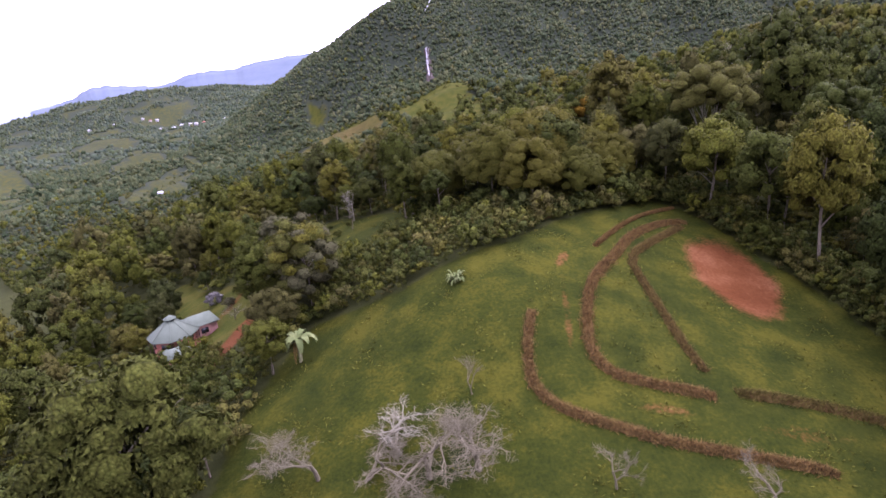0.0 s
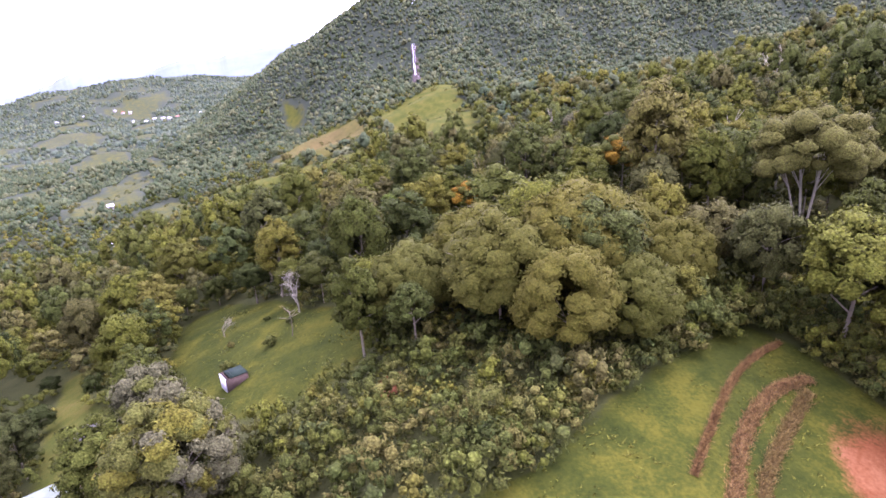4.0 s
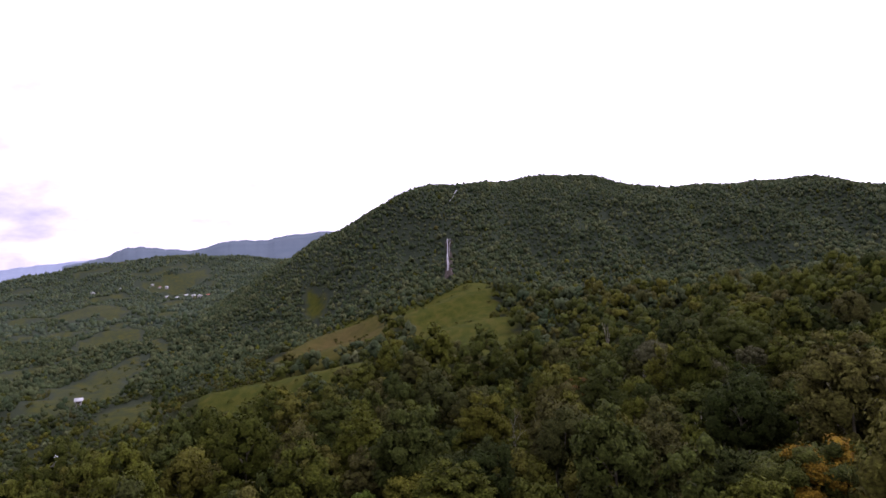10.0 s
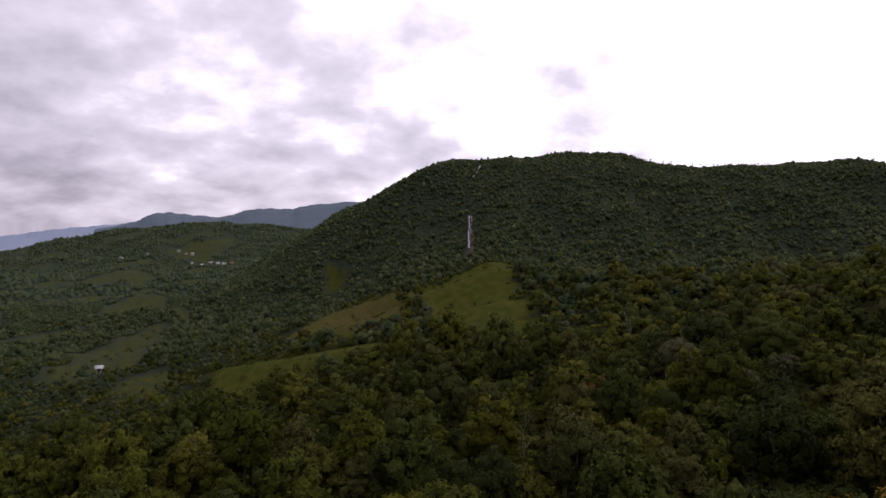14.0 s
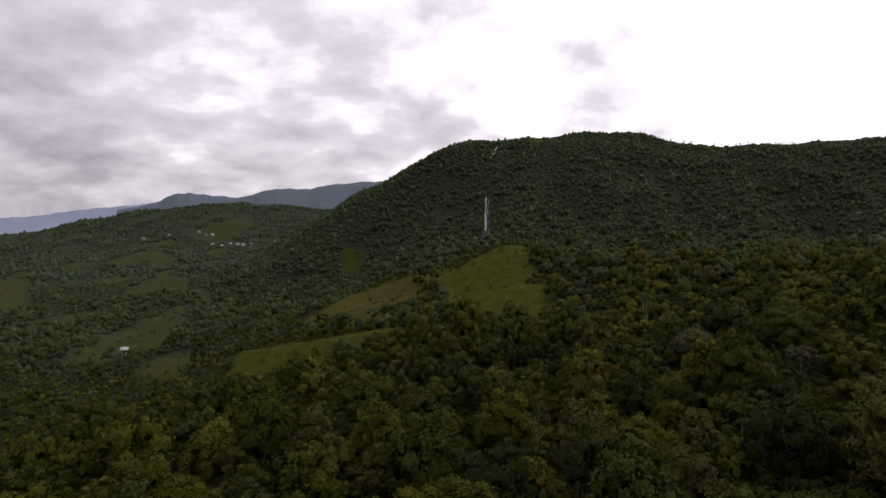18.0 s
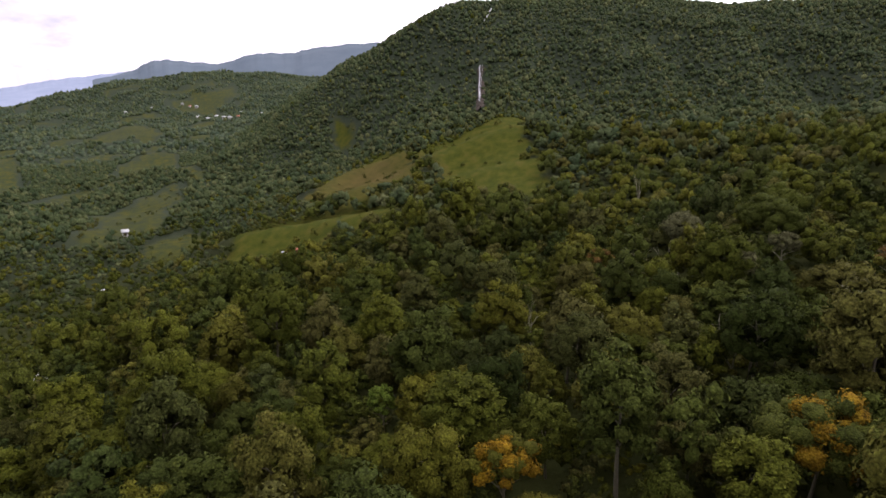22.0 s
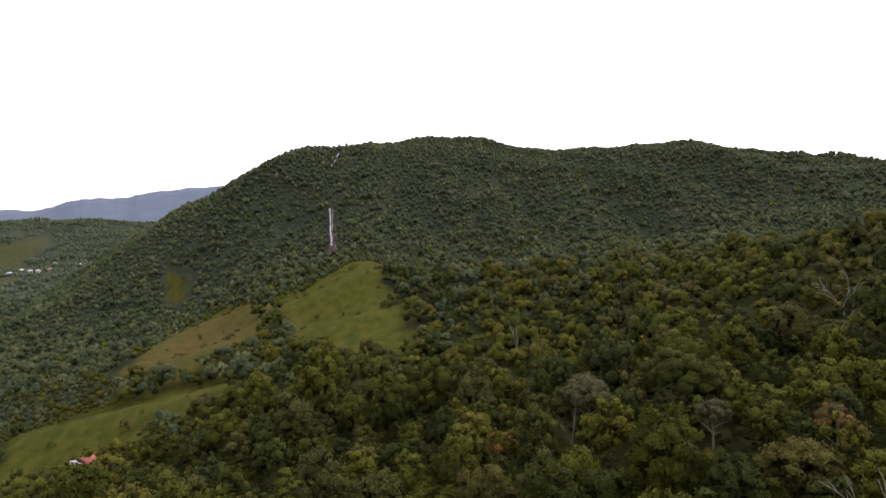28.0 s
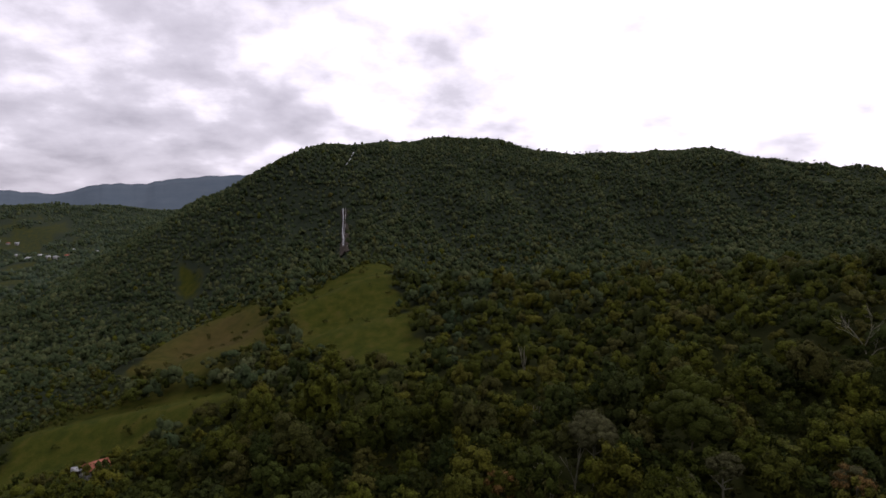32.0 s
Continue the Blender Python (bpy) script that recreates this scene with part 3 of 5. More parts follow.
def trunk_arrays(rng, height, radius, reach, limbs=5, sides=6):
    """Trunk that leans a little, with limbs that reach into the crown."""
    lean = rng.uniform(-0.06, 0.06, 2) * height
    line = [(lean[0] * s * s + 0.15 * math.sin(3 * s), lean[1] * s * s, height * s - 1.2 * (s == 0)) for s in (0, 0.25, 0.5, 0.75, 1)]
    items = [tube(line, [radius * k for k in (1.35, 1.0, 0.85, 0.7, 0.4)], sides)]
    for i in range(limbs):
        a, s = i * 2.4 + rng.uniform(-0.4, 0.4), rng.uniform(0.5, 0.95)
        o = np.array([lean[0] * s * s, lean[1] * s * s, height * s])
        r = reach * rng.uniform(0.5, 0.85)
        mid = o + np.array([math.cos(a) * r * 0.5, math.sin(a) * r * 0.5, r * 0.45])
        end = o + np.array([math.cos(a) * r, math.sin(a) * r, r * 0.7])
        items.append(tube([o, mid, end], [radius * 0.5, radius * 0.33, radius * 0.12], 5))
    return join_arrays(items)


def forked_arrays(rng, height, radius, reach, forks):
    """Several slim stems that part low down, lean outwards and fork again under the crown."""
    items = []
    for k in range(forks):
        a = k * math.tau / forks + rng.uniform(-0.4, 0.4)
        c, d, w = math.cos(a), math.sin(a), reach * rng.uniform(0.28, 0.5)
        line = [np.array([0.2 * c, 0.2 * d, -1.0]), np.array([0.25 * w * c, 0.25 * w * d, height * 0.35]), np.array([0.6 * w * c, 0.6 * w * d, height * 0.68]), np.array([w * c, w * d, height])]
        items.append(tube(line, [radius * q for q in (1.5, 1.1, 0.8, 0.45)], 6))
        for side in (-0.5, 0.5):
            b = a + side + rng.uniform(-0.2, 0.2)
            o = line[2]
            end = o + np.array([math.cos(b) * reach * 0.4, math.sin(b) * reach * 0.4, height * 0.3])
            items.append(tube([o, (o + end) / 2 + [0, 0, 0.3], end], [radius * 0.55, radius * 0.4, radius * 0.15], 5))
    return join_arrays(items)


def make_tree(kind, seed, height, rx, rz, clumps, leaves, leaf, mats, low=-0.25, limbs=5, bark=None, lump=(0.20, 0.32), fine=True, even=(0.55, 0.86), round_up=0.5, core_size=0.84, forks=0):
    """One tree of a kind: an Empty at its foot with trunk and crown; kept aside as the pattern for its copies."""
    rng = np.random.default_rng(seed)
    root = new(kind)
    root.empty_display_size = 0.5
    v, f = forked_arrays(rng, height, 0.15, rx, forks) if forks else trunk_arrays(rng, height, 0.014 * height + 0.06, rx, limbs)
    part("trunk", mesh_from("trunk", v, f, [bark or BARK], True), root)
    v, f, n = crown_arrays(rng, rx, rz, height, clumps, leaves, leaf, low, 0.8, 1.0, lump, fine, even, round_up, core_size)
    per = len(f) // clumps
    index = np.repeat(rng.integers(0, len(mats), clumps), per) if len(mats) > 1 else None
    part("crown", mesh_from("crown", v, f, mats, True, None, index, n), root)
    return root


class Scatter:
    """Keeps trees apart while they are sown."""
    def __init__(self, cell, gap=0.62):
        self.cell, self.gap, self.grid = cell, gap, {}

    def free(self, x, y, r):
        c = self.cell
        k = (int(x // c), int(y // c))
        for i in range(k[0] - 1, k[0] + 2):
            for j in range(k[1] - 1, k[1] + 2):
                for px, py, pr in self.grid.get((i, j), ()):
                    if (x - px) ** 2 + (y - py) ** 2 < (self.gap * (r + pr)) ** 2:
                        return False
        self.grid.setdefault(k, []).append((x, y, r))
        return True



def bare_arrays(rng, height, spread, depth=4, radius=0.14):
    """Leafless tree: limbs that fork again and again into fine twigs."""
    items = []

    def grow(o, way, length, r, level):
        bend = Vector(rng.normal(size=3) * 0.16)
        mid = o + way * length * 0.5 + bend * length * 0.3
        end = o + (way + bend).normalized() * length
        items.append(tube([o, mid, end], [r, r * 0.8, r * 0.6], 5 if level < 2 else 3))
        if level == depth:
            return
        for k in range(3 if level < 3 else 4):
            side = Vector((rng.normal(), rng.normal(), rng.normal() * 0.5 + 0.25)).normalized()
            grow(end if k < 2 else mid, (way * 0.75 + side * spread).normalized(), length * rng.uniform(0.55, 0.78), r * 0.58, level + 1)
    grow(Vector((0, 0, -0.3)), Vector((rng.uniform(-0.1, 0.1), rng.uniform(-0.1, 0.1), 1)).normalized(), height * 0.34, radius, 0)
    return join_arrays(items)


def bare_tree(seed, x, y, height, label, spread=0.85, depth=4, radius=0.14, mat=None, wide=1.0):
    rng = np.random.default_rng(seed)
    v, f = bare_arrays(rng, height, spread, depth, radius)
    v[:, :2] *= wide
    root = new("bare_tree")
    root.location = (x, y, float(ground_z(x, y)[0]))
    part("trunk", mesh_from("trunk", v[:15], f[:10], [mat or BARK_PALE], True), root)
    tagged(part("bare_crown", mesh_from("bare_crown", v[15:], f[10:] - 15, [mat or BARK_PALE], True), root), kind="stuff")
    return tagged(root, label, "tree", "bare trees")


def sited_tree(kind, seed, x, y, height, rx, rz, mat, label, clumps=30, leaves=60, leaf=0.2, low=-0.35, limbs=6, bark=None, group="", forks=0):
    """A tree that can be told from the rest, at its own place."""
    t = make_tree(kind, seed, height + (2.5 if y > 90 else 0), rx, rz, int(clumps * 1.9), leaves, leaf * 0.85, mat if isinstance(mat, list) else [mat], low, limbs, bark, (0.15, 0.28), forks=forks)
    t.location = (x, y, float(ground_z(x, y)[0]))
    SITED.append((x, y, rx * 0.8))
    return tagged(t, label, "tree", group)


SITED = []


FALL_X = 30
# ---- the woods ----
def meadow(x, y):
    """The pastures, with the strip before them on the side of the hilltop, which is grazed too."""
    d = np.hypot(x - 13, y - 20) + 1e-6
    res = np.zeros(np.shape(x), bool)
    wx, wy = warp(x, y)
    for n, p in enumerate(HILLS):
        for k in ((0, 12, 24) if n < 2 else (0, 10, 20, 30, 38) if n == 2 else (0, 12, 24) if n > 4 else (0, 8)):
            res |= inside(p, wx + (x - 13) / d * k, wy + (y - 20) / d * k)
    return res | valley_open(x, y)


def sow(rng, count, place, size, sieve, keep_off=None):
    """Spots for trees: (x, y, radius), none too close to another, none on open land."""
    x, y = place(rng, count)
    ok = ~(inside(FIELD, x, y) | inside(GLADE, x, y) | inside(YARD, x, y) | inside(PATH, x, y) | inside(SHED_FRONT, x, y) | meadow(x, y))
    ok &= ~((np.abs(x - FALL_X) < 3) & (y > 425) & (y < 482))
    if keep_off is not None:
        ok &= ~keep_off(x, y)
    spots = []
    for px, py in zip(x[ok], y[ok]):
        r = size[0] + (size[1] - size[0]) * rng.uniform() ** 1.4
        if sieve.free(px, py, r):
            spots.append((px, py, r))
    return spots


def build_near_woods():
    rng = np.random.default_rng(7)
    kinds = []
    for k, (h, rx, rz, cl, lv, lf) in enumerate([(7.4, 3.6, 4.6, 32, 66, 0.25), (7.9, 4.0, 4.6, 36, 66, 0.28), (5.6, 3.4, 4.0, 28, 66, 0.23), (8.6, 3.8, 5.6, 38, 66, 0.27), (8.0, 4.4, 3.8, 36, 68, 0.29), (5.2, 3.2, 3.6, 26, 66, 0.22), (7.9, 3.4, 4.6, 32, 64, 0.24), (8.2, 4.6, 4.0, 36, 66, 0.28)]):
        kinds.append(make_tree("broadleaf_tree", 20 + k, h, rx, rz, int(cl * 1.5), 80, 0.23, [LEAF], -0.8, lump=(0.16, 0.34), even=(0.55, 0.9), core_size=0.74, round_up=0.85))
    sieve = Scatter(10.0, 0.86)
    dome = make_tree("dome_tree", 40, 6.5, 5.8, 5.8, 120, 170, 0.16, [LEAF_DOME], -0.35, 7, lump=(0.15, 0.27), even=(0.68, 0.86), round_up=0.75)
    dome2 = make_tree("dome_tree", 41, 6.0, 5.6, 5.2, 112, 170, 0.16, [LEAF_DOME], -0.35, 7, lump=(0.15, 0.27), even=(0.68, 0.86), round_up=0.75)
    for (x, y, s, pat) in DOMES:
        pat = dome if pat else dome2
        t = copy_thing(pat, pose(x, y, float(ground_z(x, y)[0]), 0, 0, x * 37 % 360))
        t.scale = (s, s, s)
        tagged(t, "broad dome-crowned tree with dense yellow-green leaves", "tree", "dome trees by the field")
        sieve.free(x, y, 4.2 * s)
    for x, y, r in SITED:
        sieve.free(x, y, r * 1.1)
        sieve.free(x - 0.3 * r, y - 1.1 * r, r * 0.7)
    spots = sow(rng, 9000, lambda g, n: (g.uniform(-100, 125, n), g.uniform(-75, 150, n)), (2.6, 5.4), sieve,
                lambda x, y: inside(COPSE, x, y) | inside(HEDGE, x, y) | inside(HOUSE_FRONT, x, y))
    spots.sort(key=lambda s: math.hypot((s[0] - (-6 if s[1] < -15 else 14)) * 0.9, s[1] - min(max(s[1], -70), 60)))
    for n, (x, y, r) in enumerate(spots[:375]):
        pat = kinds[int(rng.integers(len(kinds)))]
        s = r / 3.45 * (0.68 if x < -22 and 14 < y < 66 else 1)
        t = copy_thing(pat, pose(x, y, float(ground_z(x, y)[0]), rng.uniform(-4, 4), rng.uniform(-4, 4), rng.uniform(0, 360)))
        tall = rng.uniform(1.05, 1.5) if x > 52 and y < 60 else rng.uniform(0.75, 1.25)
        t.scale = (s * rng.uniform(0.9, 1.1), s * rng.uniform(0.9, 1.1), s * tall)
        tagged(t, "dense green broadleaf tree on the wooded slope", "tree", "trees round the field")
    for pat in kinds + [dome, dome2]:
        for o in list(pat.children) + [pat]:
            bpy.data.objects.remove(o)
    return sieve, spots[375:]


def stuff_woods(name, spots, patterns, mats, label, seed, second=None, stretch=(0.75, 1.45)):
    """Many trees in one mesh, each a turned and scaled copy of a pattern, each with a tone of its own.
    second: the share of trees at x, y that are of the second material's kind."""
    rng = np.random.default_rng(seed)
    verts, faces, norms, tones, kinds, count = [], [], [], [], [], 0
    if not spots:
        return
    xs, ys, rs = np.array(spots).T
    zs = ground_z(xs, ys)
    share = second(xs, ys) if second else np.zeros(len(xs))
    for x, y, r, z, p2 in zip(xs, ys, rs, zs, share):
        v, f, m, pr = patterns[int(rng.integers(len(patterns)))]
        a, s = rng.uniform(0, math.tau), r / pr
        c, d = math.cos(a), math.sin(a)
        p = np.stack([(v[:, 0] * c - v[:, 1] * d) * s + x, (v[:, 0] * d + v[:, 1] * c) * s + y, v[:, 2] * s * rng.uniform(*stretch) + z], 1)
        verts.append(p.astype(np.float32))
        norms.append(np.stack([m[:, 0] * c - m[:, 1] * d, m[:, 0] * d + m[:, 1] * c, m[:, 2]], 1).astype(np.float32))
        faces.append(f + count)
        tones.append(np.full(len(p), rng.uniform(), np.float32))
        kinds.append(np.full(len(f), rng.uniform() < p2, np.int32))
        count += len(p)
    me = mesh_from(name, np.concatenate(verts), np.concatenate(faces), mats, True, np.concatenate(tones), np.concatenate(kinds), np.concatenate(norms))
    tagged(new(name, me), label, "forest", kind="stuff")


def sector(x0, y0, a0, a1, r0, r1):
    """Even sowing over a ring sector, angles from +y towards +x."""
    def place(g, n):
        a, r = np.radians(g.uniform(a0, a1, n)), np.sqrt(g.uniform(r0 * r0, r1 * r1, n))
        return x0 + r * np.sin(a), y0 + r * np.cos(a)
    return place


# dome trees: x, y, scale, which of the two patterns
DOMES = [(5, 24, 0.95, 1), (15, 18, 1.25, 0), (24, 20, 1.35, 1), (14, 30, 1.1, 1), (25, 38, 1.05, 0), (33, 36, 1.0, 1), (28, 12, 0.9, 0), (20, 10, 1.0, 1), (37, 23, 1.0, 0), (42, 38, 0.85, 1), (20.6, 58, 0.8, 1), (34, 28, 1.0, 1), (19, 27, 1.25, 0)]
# shrubby belt between field and glade
HEDGE = [(-16, 3), (-14, -3), (0, -11), (13, -6), (32, 9), (25, 13), (12, 15), (10, 20), (2, 28), (0, 20), (-7, 18), (-14, 18)]
SHED_FRONT = [(-8, 18), (-16, 13), (-26, 12), (-33, 22), (-29, 34), (-22, 27), (-15, 20)]
HOUSE_FRONT = [(-64, 20), (-60, -10), (-40, -32), (-24, -26), (-24, 4), (-34, 10)]


def rim_line(pts, n):
    """Points along a line of corners, evenly spaced."""
    p = np.array(pts, float)
    d = np.append(0, np.cumsum(np.hypot(*np.diff(p, axis=0).T)))
    t = np.linspace(0, d[-1], n)
    return np.stack([np.interp(t, d, p[:, 0]), np.interp(t, d, p[:, 1])], 1), d[-1]


def build_woods():
    sieve, rest = build_near_woods()
    rng = np.random.default_rng(11)
    close, mid, far, low = [], [], [], []
    for k in range(10):
        g = np.random.default_rng(60 + k)
        h, rx, rz = g.uniform(5.4, 9.4), 3.6, g.uniform(3.0, 5.0)
        close.append((*crown_arrays(g, rx, rz, h, 18, 23, 0.31, -0.65, 0.8, 1.0, (0.24, 0.42), False, (0.58, 0.86), 0.85, 0.8), rx * 0.95))
    for k in range(8):
        g = np.random.default_rng(70 + k)
        h, rx, rz = g.uniform(2.8, 5.0), 3.6, g.uniform(2.6, 3.8)
        mid.append((*crown_arrays(g, rx, rz, h, 7, 9, 0.40, -0.55, 0.85, 0.95, (0.34, 0.52), round_up=0.85), rx * 0.9))
    for k in range(8):
        g = np.random.default_rng(80 + k)
        far.append((*crown_arrays(g, 3.6, g.uniform(1.5, 2.6), g.uniform(0.2, 1.0), 1, 0, 0.75, 0.3, 1.1, 0.3, (0.8, 0.95), round_up=0.5), 3.2))
    for k in range(5):
        g = np.random.default_rng(90 + k)
        low.append((*crown_arrays(g, 1.8, 1.6, 0.9, 6, 19, 0.18, -0.2, 0.8, 1.0, (0.26, 0.46), False, (0.5, 0.95), 0.45, 0.66), 1.8))
    sieve.gap = 0.82
    spots = rest + sow(rng, 14000, sector(10, 10, -52, 62, 60, 185), (2.4, 5.6), sieve, lambda x, y: inside(HOUSE_FRONT, x, y))
    stuff_woods("forest", spots, close, [LEAF_MID], "dense green tropical forest covering the slopes", 3, None, (0.75, 1.6))
    fill = []
    for k in range(5):
        g = np.random.default_rng(110 + k)
        fill.append((*crown_arrays(g, 2.2, 2.2, 2.4, 4, 7, 0.30, -0.3, 0.9, 1.0, (0.36, 0.58), False, (0.5, 0.9), 0.5, 0.8), 2.2))
    sieve.gap = 0.52
    spots = sow(rng, 9000, sector(10, 10, -50, 60, 62, 190), (1.4, 2.6), sieve)
    spots += sow(rng, 5000, lambda g, n: (g.uniform(-85, 95, n), g.uniform(-72, 66, n)), (1.4, 2.8), sieve, lambda x, y: inside(HEDGE, x, y) | inside(HOUSE_FRONT, x, y))
    stuff_woods("young_trees", spots, fill, [LEAF_MID], "young trees filling the gaps of the forest", 12, None, (0.5, 1.0))
    sieve_mid = Scatter(8.5, 0.72)
    spots = sow(rng, 20000, sector(10, 10, -14, 62, 184, 342), (1.8, 4.2), sieve_mid)
    # the share of haze-tinted trees grows with distance from the hilltop
    stuff_woods("slope_forest", spots, mid, [LEAF_MID, LEAF_HAZED], "green forest on the farther slopes", 6, lambda x, y: np.clip((np.hypot(x - 13, y - 20) - 170 - x * 0.45) / 280, 0, 1))
    spots = sow(rng, 20000, sector(10, 10, -52, -14, 178, 342), (1.6, 3.6), Scatter(7.4, 0.72))
    # leaves with haze in their colour take over farther down the slope
    stuff_woods("lower_slope_woods", spots, fill, [LEAF_MID, LEAF_HAZED], "small green trees on the slopes down to the valley", 14, lambda x, y: np.clip((np.hypot(x - 13, y - 20) - 215) / 160, 0, 1), (0.7, 1.4))
    under = Scatter(4.0, 0.5)
    shrubs = sow(rng, 3000, lambda g, n: (g.uniform(-60, 75, n), g.uniform(-55, 70, n)), (1.3, 2.6), under)
    thick = Scatter(6.0, 0.46)
    belt = sow(rng, 5000, lambda g, n: (g.uniform(-56, 34, n), g.uniform(-18, 28, n)), (0.8, 2.9), thick, lambda x, y: ~(inside(HEDGE, x, y) | inside(HOUSE_FRONT, x, y)))
    line, length = rim_line([(10, -3.5), (29, 10), (43, 20.5), (49.5, 16), (53.5, -1), (57.5, -13), (57.5, -24), (53, -37)], 150)
    rim = [(x + rng.normal() * 0.8, y + rng.normal() * 0.8, rng.uniform(1.2, 2.4)) for x, y in line]
    rim += [(x + 2.2 + rng.normal(), y + 1.2 + rng.normal(), rng.uniform(1.8, 3.2)) for x, y in line if x > 30]
    stuff_woods("undergrowth", shrubs + belt + rim, low, [LEAF_SHRUB, LEAF_MID], "green shrubs and saplings under the trees", 8, lambda x, y: np.full(len(x), 0.5), (0.7, 1.7))
    rng2 = np.random.default_rng(17)
    x, y = rng2.uniform(-260, 80, 2600), rng2.uniform(220, 520, 2600)
    on = meadow(x, y) & (rng2.uniform(size=2600) < 0.34)
    stuff_woods("meadow_bushes", [(a, b, rng2.uniform(0.4, 1.0) ** 2 * 2.0) for a, b in zip(x[on], y[on])], low, [LEAF_SHRUB], "scattered bushes on the hill pastures", 9)
    sieve2 = Scatter(5.5, 0.60)
    spots = sow(rng, 150000, sector(10, 10, -46, 56, 336, 660), (1.1, 2.6), sieve2)
    # mostly haze-tinted leaves, plain canopy green mixed in on the near side
    stuff_woods("mountain_forest", spots, far, [LEAF_HAZED, LEAF_MID], "dark green forest on the mountain flank", 4, lambda x, y: np.clip((430 - np.hypot(x - 13, y - 20)) / 160 + x / 1500, 0.04, 0.8))
    big = []
    for k in range(5):
        g = np.random.default_rng(120 + k)
        big.append((*crown_arrays(g, 3.2, 2.6, 3.0, 5, 0, 0.6, -0.1, 0.9, 0.9, (0.38, 0.6), round_up=0.6), 3.2))
    spots = sow(rng, 3600, sector(10, 10, -40, 54, 340, 600), (1.8, 3.3), Scatter(9.0, 0.8), lambda x, y: y > 505)
    stuff_woods("mountain_tall_trees", spots, big, [LEAF_HAZED], "taller trees standing out of the mountain forest", 13, None, (0.8, 1.6))
    sieve3 = Scatter(8.5, 0.66)
    spots = sow(rng, 45000, sector(10, 10, -48, -8, 640, 1500), (1.8, 4.0), sieve3)
    # both leaf colours of these woods have haze in them
    stuff_woods("valley_forest", spots, far, [LEAF_VALLEY_HAZED, LEAF_HAZED], "scattered dark woods in the far valley", 5, lambda x, y: np.full(len(x), 0.45))
    # lanky trees along the mountain's skyline
    lanky = []
    for k in range(6):
        g = np.random.default_rng(190 + k)
        v, f, n = crown_arrays(g, 1.5, 1.0, 4.6, 5, 8, 0.5, -0.2, 0.7, 1.0, (0.3, 0.55))
        tv, tf = tube([(0, 0, -1), (0.1, 0, 2.4), (0.0, 0.1, 4.8)], [0.22, 0.18, 0.1], 4)
        tf = np.concatenate([tf[:, :3], tf[:, [0, 2, 3]]])
        lanky.append((np.concatenate([v, tv]), np.concatenate([f, tf + len(v)]), np.concatenate([n, unit(tv * [1, 1, 0])]), 1.5))
    line, length = rim_line([p[:2] for p in MOUNT_CREST], 240)
    crest = [(x + rng2.normal() * 1.5, y + rng2.normal() * 2.5, rng2.uniform(0.4, 0.95)) for x, y in line]
    stuff_woods("skyline_trees", crest, lanky, [LEAF_HAZED], "thin straggling trees along the mountain crest", 10, None, (0.8, 1.5))


# trees that stand out
sited_tree("tall_tree", 201, 63, 35, 16, 8.0, 6.4, [LEAF_SHRUB], "tall spreading tree with a pale forked trunk", 40, 76, 0.26, -0.45, 9, BARK_PALE, forks=5)
sited_tree("tall_tree", 202, 80, 22, 15, 6.5, 6.0, [LEAF_SHRUB], "tall pale-stemmed tree with a thin crown", 20, 60, 0.26, -0.2, 9, BARK_PALE, forks=4)
sited_tree("orange_tree", 203, 47, 63, 8.5, 5.8, 4.6, [LEAF_ORANGE, LEAF_ORANGE, LEAF, LEAF_SHRUB], "tree covered in bright orange blossom", 39, 75, 0.24, -0.3)
sited_tree("orange_tree", 204, 18, 67, 8, 3.8, 3.6, [LEAF_ORANGE, LEAF_DOME], "smaller tree with a golden orange crown", 27, 68, 0.24, -0.1)
sited_tree("orange_tree", 210, 46, 142, 8, 3.6, 3.6, [LEAF_RUST, LEAF], "tree with a rust-brown crown above the canopy", 24, 68, 0.24, -0.2)
sited_tree("umbrella_tree", 205, 81, 138, 9, 7.0, 4.6, LEAF_SHRUB, "broad layered green tree above the canopy", 39, 75, 0.24, -0.2)
sited_tree("pale_tree", 206, 65, 118, 8.5, 3.8, 5.0, LEAF_GREY, "pale grey-green tree above the canopy", 27, 68, 0.24)
sited_tree("grey_tree", 207, -17, 5, 8.5, 6.0, 7.5, [LEAF_GREY, LEAF_GREY, LEAF_SHRUB, LEAF], "large grey-green tree beside the yard", 44, 90, 0.24, -0.85)
sited_tree("grey_tree", 208, -21.5, 12, 8.5, 5.4, 7.2, [LEAF_GREY, LEAF_GREY, LEAF_SHRUB], "hazy grey-green tree beside the yard", 42, 90, 0.24, -0.85)
sited_tree("lime_tree", 209, 3, 85, 7.5, 2.2, 2.8, LEAF_LIME, "small tree with lime green leaves", 18, 68, 0.24)
sited_tree("lime_tree", 212, 5, 17, 6, 2.8, 3.0, LEAF_SHRUB, "slender tree with bright green leaves", 19, 75, 0.24, -0.2)
sited_tree("emergent_tree", 221, 66, 146, 9.5, 5.6, 3.6, LEAF_GREY, "broad grey-green tree standing above the canopy", 30, 60, 0.26, -0.3, 7, BARK_PALE, "emergent trees")
sited_tree("emergent_tree", 222, 75.4, 122, 9.5, 3.0, 3.0, LEAF_GREY, "slender pale-stemmed tree above the canopy", 18, 60, 0.24, -0.3, 6, BARK_PALE, "emergent trees")
sited_tree("emergent_tree", 223, 90, 113.5, 9, 3.4, 3.0, [LEAF_GREY, LEAF_RUST], "thin brownish tree above the canopy", 16, 50, 0.24, -0.2, 8, BARK_PALE, "emergent trees")
